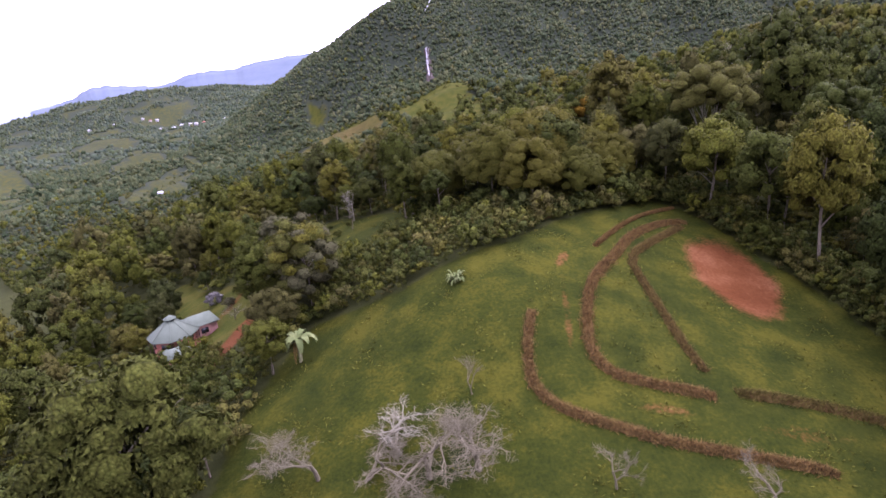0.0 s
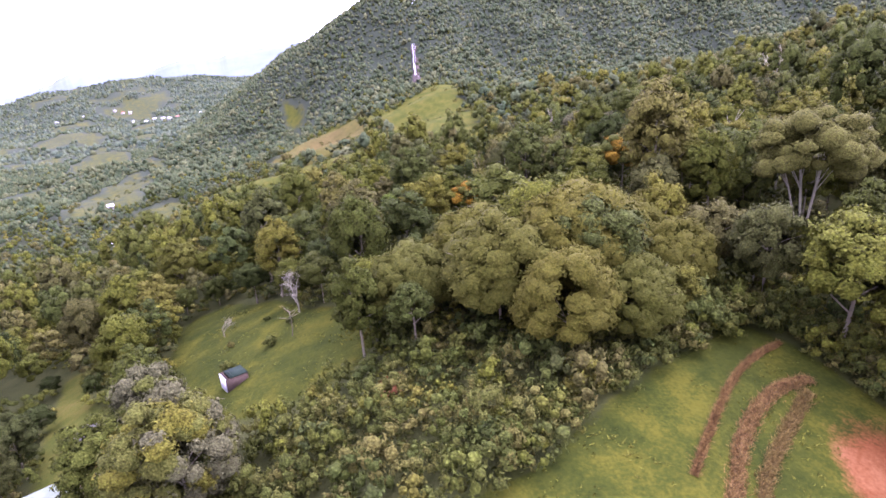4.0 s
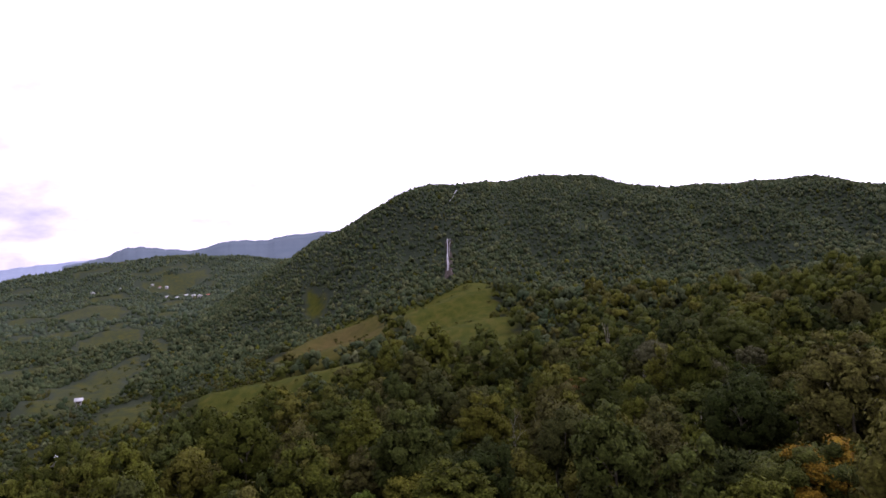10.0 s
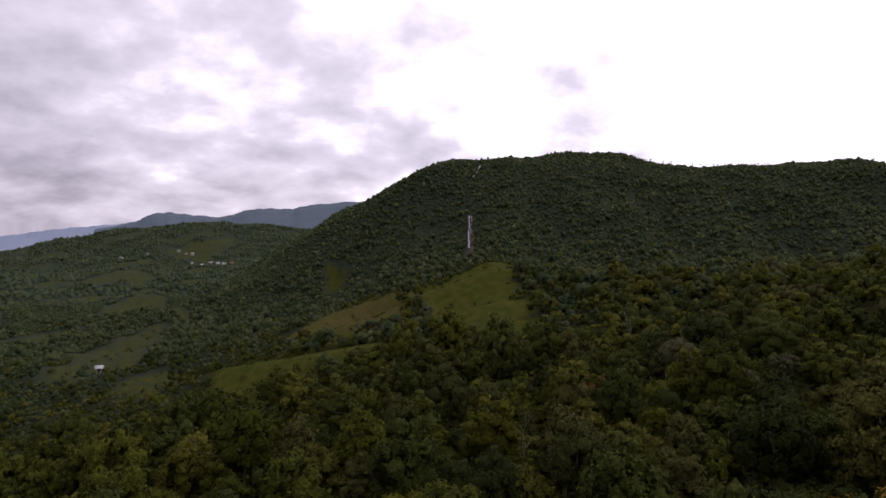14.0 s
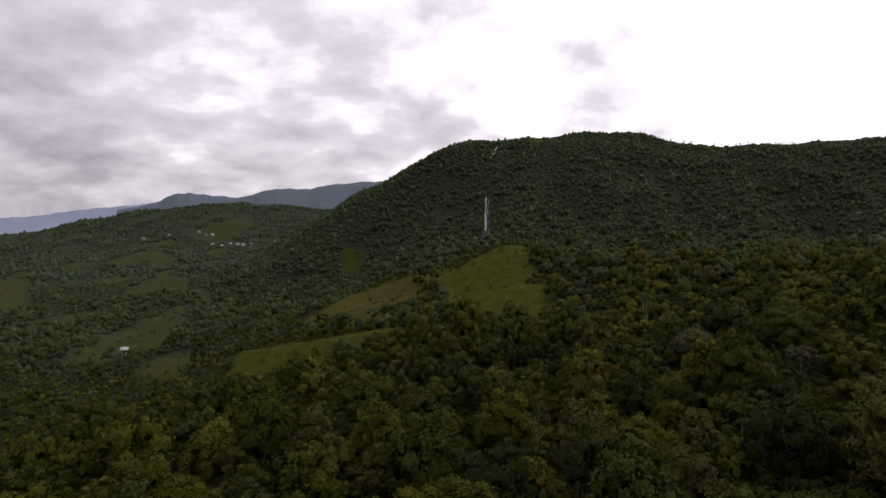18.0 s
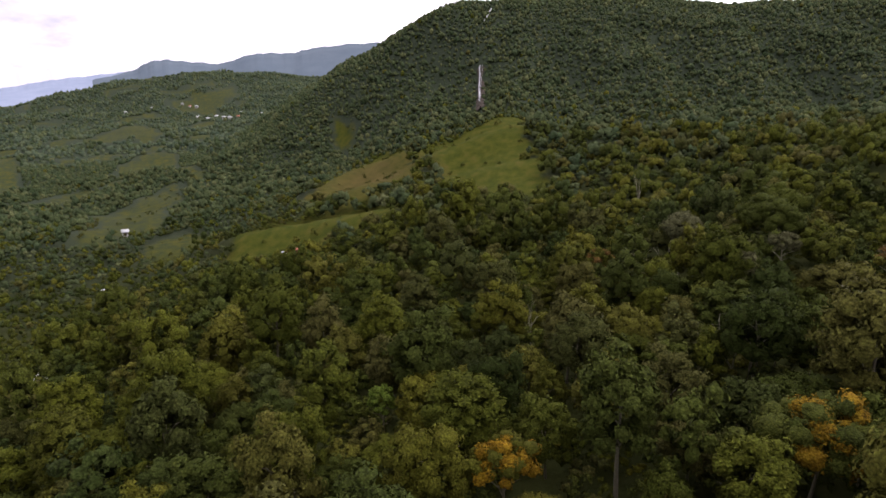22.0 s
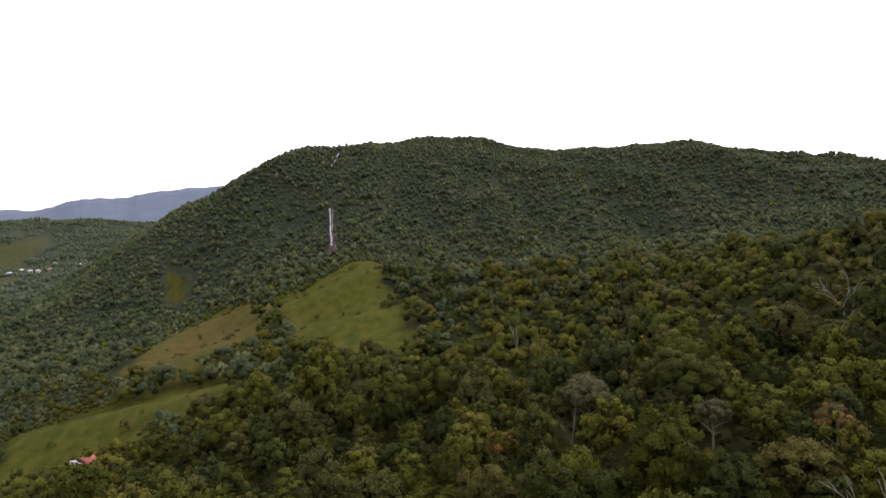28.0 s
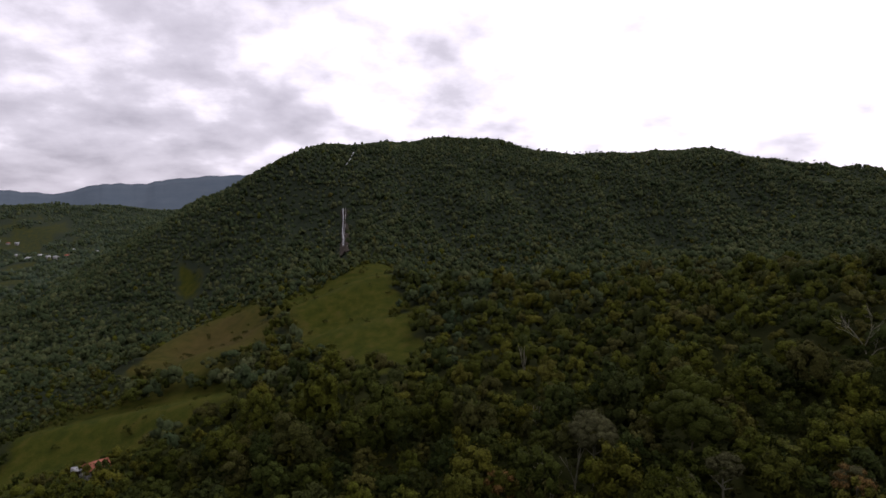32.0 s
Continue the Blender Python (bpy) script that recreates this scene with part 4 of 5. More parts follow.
sited_tree("emergent_tree", 224, 56.5, 149, 11, 2.6, 2.4, LEAF_SHRUB, "small-crowned tree on a tall pale stem", 14, 60, 0.24, -0.3, 5, BARK_PALE, "emergent trees")
sited_tree("emergent_tree", 225, 91, 152, 9.5, 6.0, 4.0, LEAF, "broad layered tree above the canopy", 32, 60, 0.26, -0.2, 7, BARK, "emergent trees")
build_woods()


# ---- the waterfall ----
def build_waterfall():
    """Long white fall in broken strands over a wet rock gully, with a small cascade high above it."""
    rng = np.random.default_rng(5)
    gully = [(29.2, 440.5), (29.6, 445.8), (29.9, 450.9), (30.4, 463.4), (31.0, 470.9), (31.5, 475.9), (31.7, 480)]
    upper = [(34.2, 504.7), (36.5, 508.6), (38.9, 514.1), (42.8, 523.4)]

    def strand(line, side, width, lift, wobble):
        pts = np.array([(x, y, float(ground_z(x, y)[0]) + lift) for x, y in line])
        t = np.linspace(0, len(pts) - 1, 40)
        p = np.stack([np.interp(t, np.arange(len(pts)), pts[:, c]) for c in range(3)], 1)
        drift = np.cumsum(rng.normal(size=40)) * wobble
        w = width * rng.uniform(0.4, 1.2, 40)
        v = np.concatenate([p + np.stack([side + drift - w, 0 * w - 0.2, 0 * w], 1), p + np.stack([side + drift, 0 * w - 0.9, 0 * w + 0.5], 1), p + np.stack([side + drift + w, 0 * w - 0.2, 0 * w], 1)])
        i = np.arange(39)
        f = np.concatenate([np.stack([i, i + 40, i + 41, i + 1], 1), np.stack([i + 40, i + 80, i + 81, i + 41], 1)])
        return v, f
    root = new("waterfall")
    tagged(root, "tall white waterfall dropping down the forested mountain", "waterfall")
    for side, width in ((-0.22, 0.22), (0.1, 0.25), (0.42, 0.12)):
        v, f = strand(gully, side, width, 4.2, 0.1)
        part("strand", mesh_from("strand", v, f, [WATER], True), root)
    v, f = strand(gully[:2], 2.8, 0.12, 3.0, 0.05)
    part("strand", mesh_from("strand", v, f, [WATER], True), root, "thin side strand")
    for k in range(3):
        (ax, ay), (bx, by) = upper[k], upper[k + 1]
        v, f = strand([(ax, ay), (ax * 0.45 + bx * 0.55, ay * 0.45 + by * 0.55)], 0, 0.32, 6.0, 0.05)
        part("cascade", mesh_from("cascade", v, f, [WATER], True), root, "short upper cascade")
    # rock face of the gully
    xs, ys = np.meshgrid(np.linspace(-3, 4, 26), np.linspace(434, 481, 60))
    x, y = (30.2 + (ys - 456) * 0.06 + xs).ravel(), ys.ravel()
    z = ground_z(x, y) + 2.4 * np.clip(1.15 - np.abs(xs.ravel() - 0.5) / 3.6, 0, 1) + rng.uniform(-0.9, 0.9, len(x))
    i, j = np.meshgrid(np.arange(59), np.arange(25), indexing="ij")
    f = np.stack([i * 26 + j, i * 26 + j + 1, (i + 1) * 26 + j + 1, (i + 1) * 26 + j], -1).reshape(-1, 4)
    rock = new("rock_face", mesh_from("rock_face", np.stack([x, y, z], 1), f, [ROCK]))
    tagged(rock, "wet brown rock face behind the waterfall", "rock", kind="structure")


build_waterfall()


# ---- the field: banks of dry grass, single plants ----
def smooth_line(pts, n):
    """Points along a rounded line through pts."""
    p = np.array(pts, float)
    for _ in range(2):
        q = [p[0]]
        for a, b in zip(p[:-1], p[1:]):
            q += [a * 0.75 + b * 0.25, a * 0.25 + b * 0.75]
        p = np.array(q + [p[-1]])
    d = np.append(0, np.cumsum(np.hypot(*np.diff(p, axis=0).T)))
    t = np.linspace(0, d[-1], n)
    return np.stack([np.interp(t, d, p[:, 0]), np.interp(t, d, p[:, 1])], 1), d[-1]


def blades(rng, base, height, lean, width):
    """Three-sided grass blades standing at the points base."""
    n = len(base)
    a = rng.uniform(0, math.tau, n)
    side = np.stack([np.cos(a), np.sin(a), 0 * a], 1) * width
    tip = base + np.stack([rng.normal(size=n) * lean, rng.normal(size=n) * lean, height * rng.uniform(0.5, 1.3, n)], 1)
    v = np.stack([base - side, base + side, tip], 1).reshape(-1, 3)
    return v, np.arange(3 * n).reshape(-1, 3)


def grass_bank(pts, width, height, seed):
    rng = np.random.default_rng(seed)
    line, length = smooth_line(pts, max(8, int(20 * len(pts))))
    way = np.gradient(line, axis=0)
    way /= np.linalg.norm(way, axis=1)[:, None]
    nrm = np.stack([-way[:, 1], way[:, 0]], 1)
    rows = []
    taper = np.clip(np.minimum(np.arange(len(line)), np.arange(len(line))[::-1]) / 6, 0.1, 1)
    for off, up in ((-1, -0.1), (-0.55, 0.6), (0, 1), (0.55, 0.55), (1, -0.1)):
        w = width * taper * rng.uniform(0.8, 1.2, len(line))
        p = line + nrm * (off * w)[:, None]
        rows.append(np.column_stack([p, ground_z(p[:, 0], p[:, 1]) + up * height * taper * rng.uniform(0.75, 1.15, len(line))]))
    n = len(line)
    v = np.concatenate(rows)
    i, j = np.meshgrid(np.arange(4), np.arange(n - 1), indexing="ij")
    f = np.stack([i * n + j, (i + 1) * n + j, (i + 1) * n + j + 1, i * n + j + 1], -1).reshape(-1, 4)
    root = new("grass_bank", mesh_from("grass_bank", v, f, [BANK_SOIL], True))
    tagged(root, "low earth bank overgrown with dry rust-brown grass", "bank", "banks across the field")
    m = int(length * 240)
    t, o = rng.uniform(0, n - 1, m), rng.normal(size=m) * 0.62
    k = t.astype(int)
    p = line[k] + nrm[k] * (o * width)[:, None] + rng.normal(size=(m, 2)) * 0.08
    z = ground_z(p[:, 0], p[:, 1]) + height * np.clip(1 - np.abs(o), 0, 1) * taper[k] * 0.8
    v, f = blades(rng, np.column_stack([p, z]), 0.42, 0.26, 0.04)
    part("dry_grass", mesh_from("dry_grass", v, f, [DRY]), root, "rust-brown dry grass")


BANK_SOIL = plain("bank_soil", [(0.3, (0.036, 0.030, 0.008)), (0.7, (0.080, 0.048, 0.016))], 1.2, 1.0, 0.02)
grass_bank([(46, 14.5), (41, 11.5), (36, 7.3), (29.4, -0.2), (25.2, -5.3)], 0.14, 0.2, 1)
grass_bank([(45, 8.2), (39.2, 6), (32, -0.6), (27.4, -7.4), (22.5, -13.2), (20, -18), (17.8, -24.5), (17.4, -28.5), (19.8, -30.8), (24, -32), (28, -33)], 0.5, 0.5, 2)
grass_bank([(43.4, 6.2), (35.4, -1), (29.2, -7.2), (28.8, -14), (28.6, -21), (28.3, -26), (28.8, -29.6)], 0.42, 0.4, 3)
grass_bank([(12.6, -20.5), (10.7, -26), (10.2, -30.5), (12, -33.5), (16.2, -36), (20.5, -38.2), (25, -39.5), (34, -42)], 0.42, 0.42, 4)
grass_bank([(30.5, -32.4), (36.8, -33.3), (41, -34.6), (46, -36.5)], 0.6, 0.5, 5)


def field_grass():
    """Weeds and tufts that roughen the mown field and the glade."""
    rng = np.random.default_rng(31)
    x, y = rng.uniform(-36, 56, 60000), rng.uniform(-48, 78, 60000)
    ok = inside(FIELD, x, y) | inside(GLADE, x, y)
    patch = np.sin(x * 0.45 + 2 * np.sin(y * 0.21)) * np.sin(y * 0.37 + x * 0.11) + rng.normal(size=len(x)) * 0.5
    ok &= (patch > 0.9) & (earth_cover(x, y) < 0.5)
    p = np.column_stack([x, y, ground_z(x, y)])[ok]
    v, f = blades(rng, np.repeat(p, 2, 0) + rng.normal(size=(2 * len(p), 3)) * [0.15, 0.15, 0], 0.2, 0.2, 0.10)
    me = mesh_from("field_weeds", v, f, [WEED])
    tagged(new("field_weeds", me), "yellow-green weeds and tufts in the mown grass", "grass", kind="stuff")


WEED = foliage("weed_leaf", [(0.0, (0.046, 0.052, 0.006)), (1.0, (0.058, 0.058, 0.008))], 0.35)
field_grass()


def arching_leaf(rng, length, width, rise, droop, turn, base, cut=8):
    """A long leaf that rises, arches over and droops, folded along its midrib."""
    v, f = [], []
    for i in range(cut + 1):
        s = i / cut
        out, up = length * s * (1 - 0.25 * s * s), rise * math.sin(min(s * 1.9, 3.1) * 0.9) - droop * s * s
        w = width * math.sin(math.pi * min(0.98, 0.08 + 0.9 * s)) ** 0.7
        c, n = Vector((math.cos(turn), math.sin(turn), 0)), Vector((-math.sin(turn), math.cos(turn), 0))
        p = Vector(base) + c * out + Vector((0, 0, up))
        v += [p - n * w + Vector((0, 0, w * 0.35)), p, p + n * w + Vector((0, 0, w * 0.35))]
        if i:
            k = 3 * i
            f += [(k - 3, k - 2, k + 1, k), (k - 2, k - 1, k + 2, k + 1)]
    return np.array([q[:] for q in v]), np.array(f)


def banana_plant(x, y, size, seed, label):
    rng = np.random.default_rng(seed)
    root = new("banana_plant")
    root.location = (x, y, float(ground_z(x, y)[0]))
    h = 2.6 * size
    v, f = tube([(0, 0, -0.2), (0.05, 0, h * 0.5), (0.1, 0.05, h)], [0.22 * size, 0.18 * size, 0.13 * size], 8)
    part("stem", mesh_from("stem", v, f, [STEM], True), root)
    for k in range(11):
        v, f = arching_leaf(rng, rng.uniform(2.0, 2.8) * size, 0.36 * size, rng.uniform(0.6, 1.5) * size, rng.uniform(0.8, 2.0) * size, k * 2.4 + rng.uniform(-0.3, 0.3), (0.1, 0.05, h - 0.1))
        part("leaf", mesh_from("leaf", v, f, [LEAF_BANANA], True), root)
    v, f = arching_leaf(rng, 1.2 * size, 0.3 * size, 0.1, 2.4 * size, 4.2, (0.1, 0.05, h - 0.2))
    part("dead_leaf", mesh_from("dead_leaf", v, f, [DRY], True), root, "hanging dry orange-brown leaf")
    return tagged(root, label, "plant", "banana plants")


def agave_plant(x, y, size, seed, label):
    rng = np.random.default_rng(seed)
    root = new("rosette_plant")
    root.location = (x, y, float(ground_z(x, y)[0]))
    for k in range(26):
        lift = rng.uniform(0.3, 1.6)
        v, f = arching_leaf(rng, rng.uniform(1.1, 1.7) * size, 0.13 * size, lift * size, 0.7 * size, k * 2.4, (0, 0, 0.15), 5)
        part("leaf", mesh_from("leaf", v, f, [LEAF_BANANA], True), root)
    return tagged(root, label, "plant")


STEM = plain("green_brown_stem", [(0.3, (0.09, 0.10, 0.04)), (0.7, (0.18, 0.17, 0.08))], 2.0, 0.8)


# ---- houses ----
def box_arrays(cx, cy, cz, sx, sy, sz, turn=0.0):
    """A box with its foot at cz, turned about its upright axis: quads."""
    c, s = math.cos(radians(turn)), math.sin(radians(turn))
    v = []
    for z in (cz, cz + sz):
        for dx, dy in ((-1, -1), (1, -1), (1, 1), (-1, 1)):
            x, y = dx * sx / 2, dy * sy / 2
            v.append((cx + x * c - y * s, cy + x * s + y * c, z))
    return np.array(v), np.array([(0, 3, 2, 1), (4, 5, 6, 7), (0, 1, 5, 4), (1, 2, 6, 5), (2, 3, 7, 6), (3, 0, 4, 7)])


def slab_roof(outline, top, thick):
    """Roof planes from an eave outline up to a peak or a ridge: a closed skin with thickness. top: one point per eave corner."""
    n = len(outline)
    o, t = np.array(outline, float), np.array(top, float)
    v = np.concatenate([o, t, o - [0, 0, thick], t - [0, 0, thick]])
    f = []
    for i in range(n):
        j = (i + 1) % n
        f += [(i, j, n + j, n + i), (2 * n + j, 2 * n + i, 3 * n + i, 3 * n + j), (i, 2 * n + i, 2 * n + j, j)]
    return v, np.array(f)


def ngon(n, r, z, turn=0.0, cx=0.0, cy=0.0):
    return [(cx + r * math.cos(math.tau * k / n + turn), cy + r * math.sin(math.tau * k / n + turn), z) for k in range(n)]


def bar(a, b, r, sides=5):
    return tube([a, b], [r, r], sides)


def farmhouse(x, y, turn):
    """Eight-sided house with a capped roof, a wing, and a lower annex on the slope below."""
    root = new("farmhouse")
    z0 = -43.9
    root.matrix_world = pose(x, y, z0, 0, 0, turn) @ Matrix.Diagonal((0.84, 0.84, 0.82, 1))
    tagged(root, "round farmhouse with a pale green metal roof and terracotta walls", "house")
    deep = -5.5
    v, f = slab_roof(ngon(8, 5.2, 0, 0.39), ngon(8, 0.9, 3.1, 0.39), 0.12)
    roof = part("roof", mesh_from("roof", v, f, [ROOF_GREEN]), root, "eight-sided pale green metal roof")
    items = [bar((0.9 * math.cos(a), 0.9 * math.sin(a), 3.16), (5.25 * math.cos(a), 5.25 * math.sin(a), 0.06), 0.07) for a in [math.tau * k / 8 + 0.39 for k in range(8)]]
    v, f = join_arrays(items)
    part("ridge_cap", mesh_from("ridge_cap", v, f, [ROOF_GREEN]), roof)
    v, f = slab_roof(ngon(8, 1.35, 3.55, 0.39), ngon(8, 0.05, 4.3, 0.39), 0.08)
    part("cupola_roof", mesh_from("cupola_roof", v, f, [ROOF_GREEN]), roof)
    lo, hi = ngon(8, 0.8, 2.95, 0.39), ngon(8, 0.8, 3.6, 0.39)
    part("cupola_wall", mesh_from("cupola_wall", np.array(lo + hi), np.array([(k, (k + 1) % 8, 8 + (k + 1) % 8, 8 + k) for k in range(8)]), [DARK_GLASS]), roof)
    lo, hi = ngon(8, 4.2, deep, 0.39), ngon(8, 4.2, 0.35, 0.39)
    part("wall", mesh_from("wall", np.array(lo + hi), np.array([(k, (k + 1) % 8, 8 + (k + 1) % 8, 8 + k) for k in range(8)]), [WALL_RED]), root)
    for k in range(8):
        a = math.tau * (k + 0.5) / 8 + 0.39
        c, s = math.cos(a) * 3.92, math.sin(a) * 3.92
        v, f = box_arrays(c, s, -1.9, 0.12, 1.3, 1.1, math.degrees(a))
        win = part("window", mesh_from("window", v, f, [TIMBER]), root)
        v, f = box_arrays(c * 1.012, s * 1.012, -1.8, 0.1, 1.1, 0.9, math.degrees(a))
        part("pane", mesh_from("pane", v, f, [DARK_GLASS]), win)
        v, f = bar((5.0 * math.cos(a - 0.39), 5.0 * math.sin(a - 0.39), deep), (5.0 * math.cos(a - 0.39), 5.0 * math.sin(a - 0.39), 0.0), 0.09)
        part("post", mesh_from("post", v, f, [TIMBER]), root)
    # wing with a low hipped roof
    ridge = [(4.0, 1.6, 1.9), (8.6, 1.6, 1.9), (8.6, 1.6, 1.9), (4.0, 1.6, 1.9)]
    v, f = slab_roof([(2.5, -1.6, 0.2), (9.6, -1.6, 0.2), (9.6, 4.8, 0.2), (2.5, 4.8, 0.2)], ridge, 0.12)
    part("wing_roof", mesh_from("wing_roof", v, f, [ROOF_GREEN]), root, "pale green hipped roof of the wing")
    v, f = box_arrays(6.2, 1.6, deep + 0.6, 5.6, 5.0, -deep - 0.35)
    part("wing_wall", mesh_from("wing_wall", v, f, [WALL_PINK]), root, "pink wall of the wing")
    v, f = box_arrays(6.2, -0.95, -2.0, 1.6, 0.1, 1.2)
    part("window", mesh_from("window", v, f, [DARK_GLASS]), root)
    # annex down the slope
    v, f = slab_roof([(-4.2, -8.6, -1.9), (1.2, -8.6, -1.9), (1.2, -4.0, -1.9), (-4.2, -4.0, -1.9)], [(-3.0, -6.0, -0.7), (0.0, -6.0, -0.7), (0.0, -5.4, -0.7), (-3.0, -5.4, -0.7)], 0.12)
    part("annex_roof", mesh_from("annex_roof", v, f, [ROOF_GREEN]), root, "grey-green roof of the annex")
    v, f = box_arrays(-1.5, -6.2, deep - 1.5, 4.4, 3.8, 5.0)
    part("annex_wall", mesh_from("annex_wall", v, f, [WALL_PINK]), root, "pink wall of the annex")
    for px, py in ((-4.0, -8.4), (1.0, -8.4), (-1.5, -8.4)):
        v, f = bar((px, py, deep - 2.0), (px, py, -1.95), 0.08)
        part("post", mesh_from("post", v, f, [TIMBER]), root)
    return root


farmhouse(-44.2, 15.8, 38)


def small_house(x, y, turn, sx, sy, wall_h, roof_h, wall, roof_mat, label, group="", lift=0.0):
    """A plain gabled house: walls, two roof planes, door and windows."""
    root = new("small_house")
    root.matrix_world = pose(x, y, float(ground_z(x, y)[0]) + lift, 0, 0, turn)
    v, f = box_arrays(0, 0, -1.5 - lift, sx, sy, wall_h + 1.5 + lift)
    part("wall", mesh_from("wall", v, f, [wall]), root)
    ex, ey = sx / 2 + 0.5, sy / 2 + 0.6
    v, f = slab_roof([(-ex, -ey, wall_h - 0.1), (ex, -ey, wall_h - 0.1), (ex, ey, wall_h - 0.1), (-ex, ey, wall_h - 0.1)], [(-ex, 0, wall_h + roof_h), (ex, 0, wall_h + roof_h), (ex, 0, wall_h + roof_h), (-ex, 0, wall_h + roof_h)], 0.14)
    part("roof", mesh_from("roof", v, f, [roof_mat]), root)
    for k in (-1, 1):
        v, f = box_arrays(k * sx * 0.28, -sy / 2 - 0.02, 0.9, sx * 0.16, 0.1, wall_h * 0.4)
        part("window", mesh_from("window", v, f, [DARK_GLASS]), root)
    v, f = box_arrays(0, -sy / 2 - 0.02, 0, 0.95, 0.1, 2.05)
    part("door", mesh_from("door", v, f, [TIMBER]), root)
    return tagged(root, label, "house", group)


small_house(-126, 225, 20, 2.9, 2.3, 2.0, 0.8, WALL_PALE, WHITE_SHEET, "white-roofed house among the trees in the valley", lift=2)
small_house(-45.5, 214, 35, 5, 3.8, 2.4, 1.4, WALL_PALE, ROOF_RED, "house with a rust-red roof among the trees", lift=1.2)
small_house(-50.5, 215, 10, 2.0, 1.8, 2.0, 0.6, WALL_PALE, WHITE_SHEET, "small shed with a white roof beside the red-roofed house", lift=2)
for hx, hy, ht, sx in ((-97, 149, 20, 3.6), (-93, 145, 70, 3), (-102, 151, 10, 3)):
    small_house(hx, hy, ht, sx, 2.8, 2.2, 0.8, WALL_PALE, WHITE_SHEET, "small hut with a white sheet roof in a clearing", "huts in the clearing", lift=0.5)
VILLAGE = [(-373, 912, 14, 0), (-364, 921, 10, 0), (-387, 924, 9, 0), (-317, 854, 12, 0), (-329, 862, 9, 0), (-311, 870, 8, 1), (-480, 1084, 13, 1), (-496, 1090, 9, 0), (-465, 1079, 10, 0), (-434, 1010, 9, 0), (-348, 987, 10, 0), (-403, 971, 9, 0), (-162, 302, 6, 0), (-527, 1041, 12, 0), (-293, 924, 9, 0), (-559, 1010, 9, 0)]
for k, (hx, hy, sx, red) in enumerate(VILLAGE):
    small_house(hx, hy, (k * 47) % 180, sx * 0.48, sx * 0.34, 2.2, 1.2, WALL_PALE, ROOF_RED if red else WHITE_SHEET, "distant house with a red roof in the valley" if red else "distant white house in the valley", "valley houses", lift=1)


# ---- single plants and small things ----
banana_plant(-16.4, -11.5, 1.25, 51, "banana plant with pale green leaves at the field's edge")
banana_plant(-47, 9, 1.2, 52, "banana plant beside the farmhouse")
banana_plant(-50, 12, 1.1, 53, "banana plant below the farmhouse")
banana_plant(55, -30, 1.2, 54, "banana plant at the edge of the field")
agave_plant(4.7, -12.9, 1.15, 55, "spiky pale green rosette plant standing in the grass")
bare_tree(61, -11.5, -33.5, 6.8, "leafless grey tree with a broad tangled crown", 1.1, 6, 0.14, TWIG, 2.0)
bare_tree(62, -0.8, -37.5, 7.6, "leafless grey tree with a broad tangled crown", 1.1, 6, 0.15, TWIG, 2.2)
bare_tree(77, -6.8, -35.5, 7.0, "leafless grey tree with a broad tangled crown", 1.1, 6, 0.14, TWIG, 2.1)
bare_tree(78, 3.6, -38, 7.2, "leafless grey tree with a broad tangled crown", 1.1, 6, 0.14, TWIG, 2.1)
bare_tree(88, -3.4, -34.2, 6.2, "low leafless tree with curling grey branches", 1.2, 5, 0.13, BARK_PALE, 2.2)
bare_tree(63, 4.2, -30, 5.4, "small leafless sapling with upright grey twigs", 0.6, 5, 0.08, TWIG)
bare_tree(64, 14.5, -42, 5.5, "half-bare straggling tree below the bank", 0.95, 5, 0.11, TWIG, 1.2)
bare_tree(65, 25.4, -45, 6.5, "half-bare straggling tree below the bank", 0.95, 5, 0.12, TWIG, 1.2)
bare_tree(79, -34.2, 19.2, 4.5, "grey twiggy thicket beside the yard path", 1.0, 5, 0.09, TWIG, 1.5)
bare_tree(66, -13, 47.5, 9.5, "bleached leafless tree beside the glade", 0.7, 5, 0.16)
bare_tree(67, -27, 52, 6, "low bleached leafless tree in the scrub", 0.9, 4, 0.12)
bare_tree(68, 51, 57, 15, "dead white tree rising out of the canopy", 0.55, 3, 0.24)
bare_tree(69, 80, 91, 23, "tall leaning dead trunk above the canopy", 0.4, 2, 0.34)
bare_tree(70, 74, 94, 19, "dead grey trunk above the canopy", 0.45, 3, 0.26)
bare_tree(71, 63, 170, 18, "slim pale dead trunk above the canopy", 0.3, 2, 0.3)
bare_tree(72, 36.5, 101, 15, "bare branching trunk above the canopy", 0.6, 3, 0.26)
bare_tree(73, 77, 214, 19, "slim pale dead trunk above the canopy", 0.3, 2, 0.34)
bare_tree(74, 86, 20, 15, "pale branching tree above the woods' edge", 0.6, 4, 0.3)
bare_tree(75, 54, 138, 17, "slim pale trunk above the canopy", 0.35, 2, 0.28)
bare_tree(84, 54, 92, 15, "slim pale trunk among the crowns", 0.35, 2, 0.22)
bare_tree(85, 27, 108, 15, "pale forked stem among the crowns", 0.5, 3, 0.2)
bare_tree(86, 63, 148, 17, "slim pale trunk above the canopy", 0.3, 2, 0.26)
bare_tree(87, 142, 157, 17, "grey half-bare tree above the canopy", 0.6, 4, 0.26)
bare_tree(76, 76, 60, 16, "grey half-bare tree in the woods", 0.6, 4, 0.24)


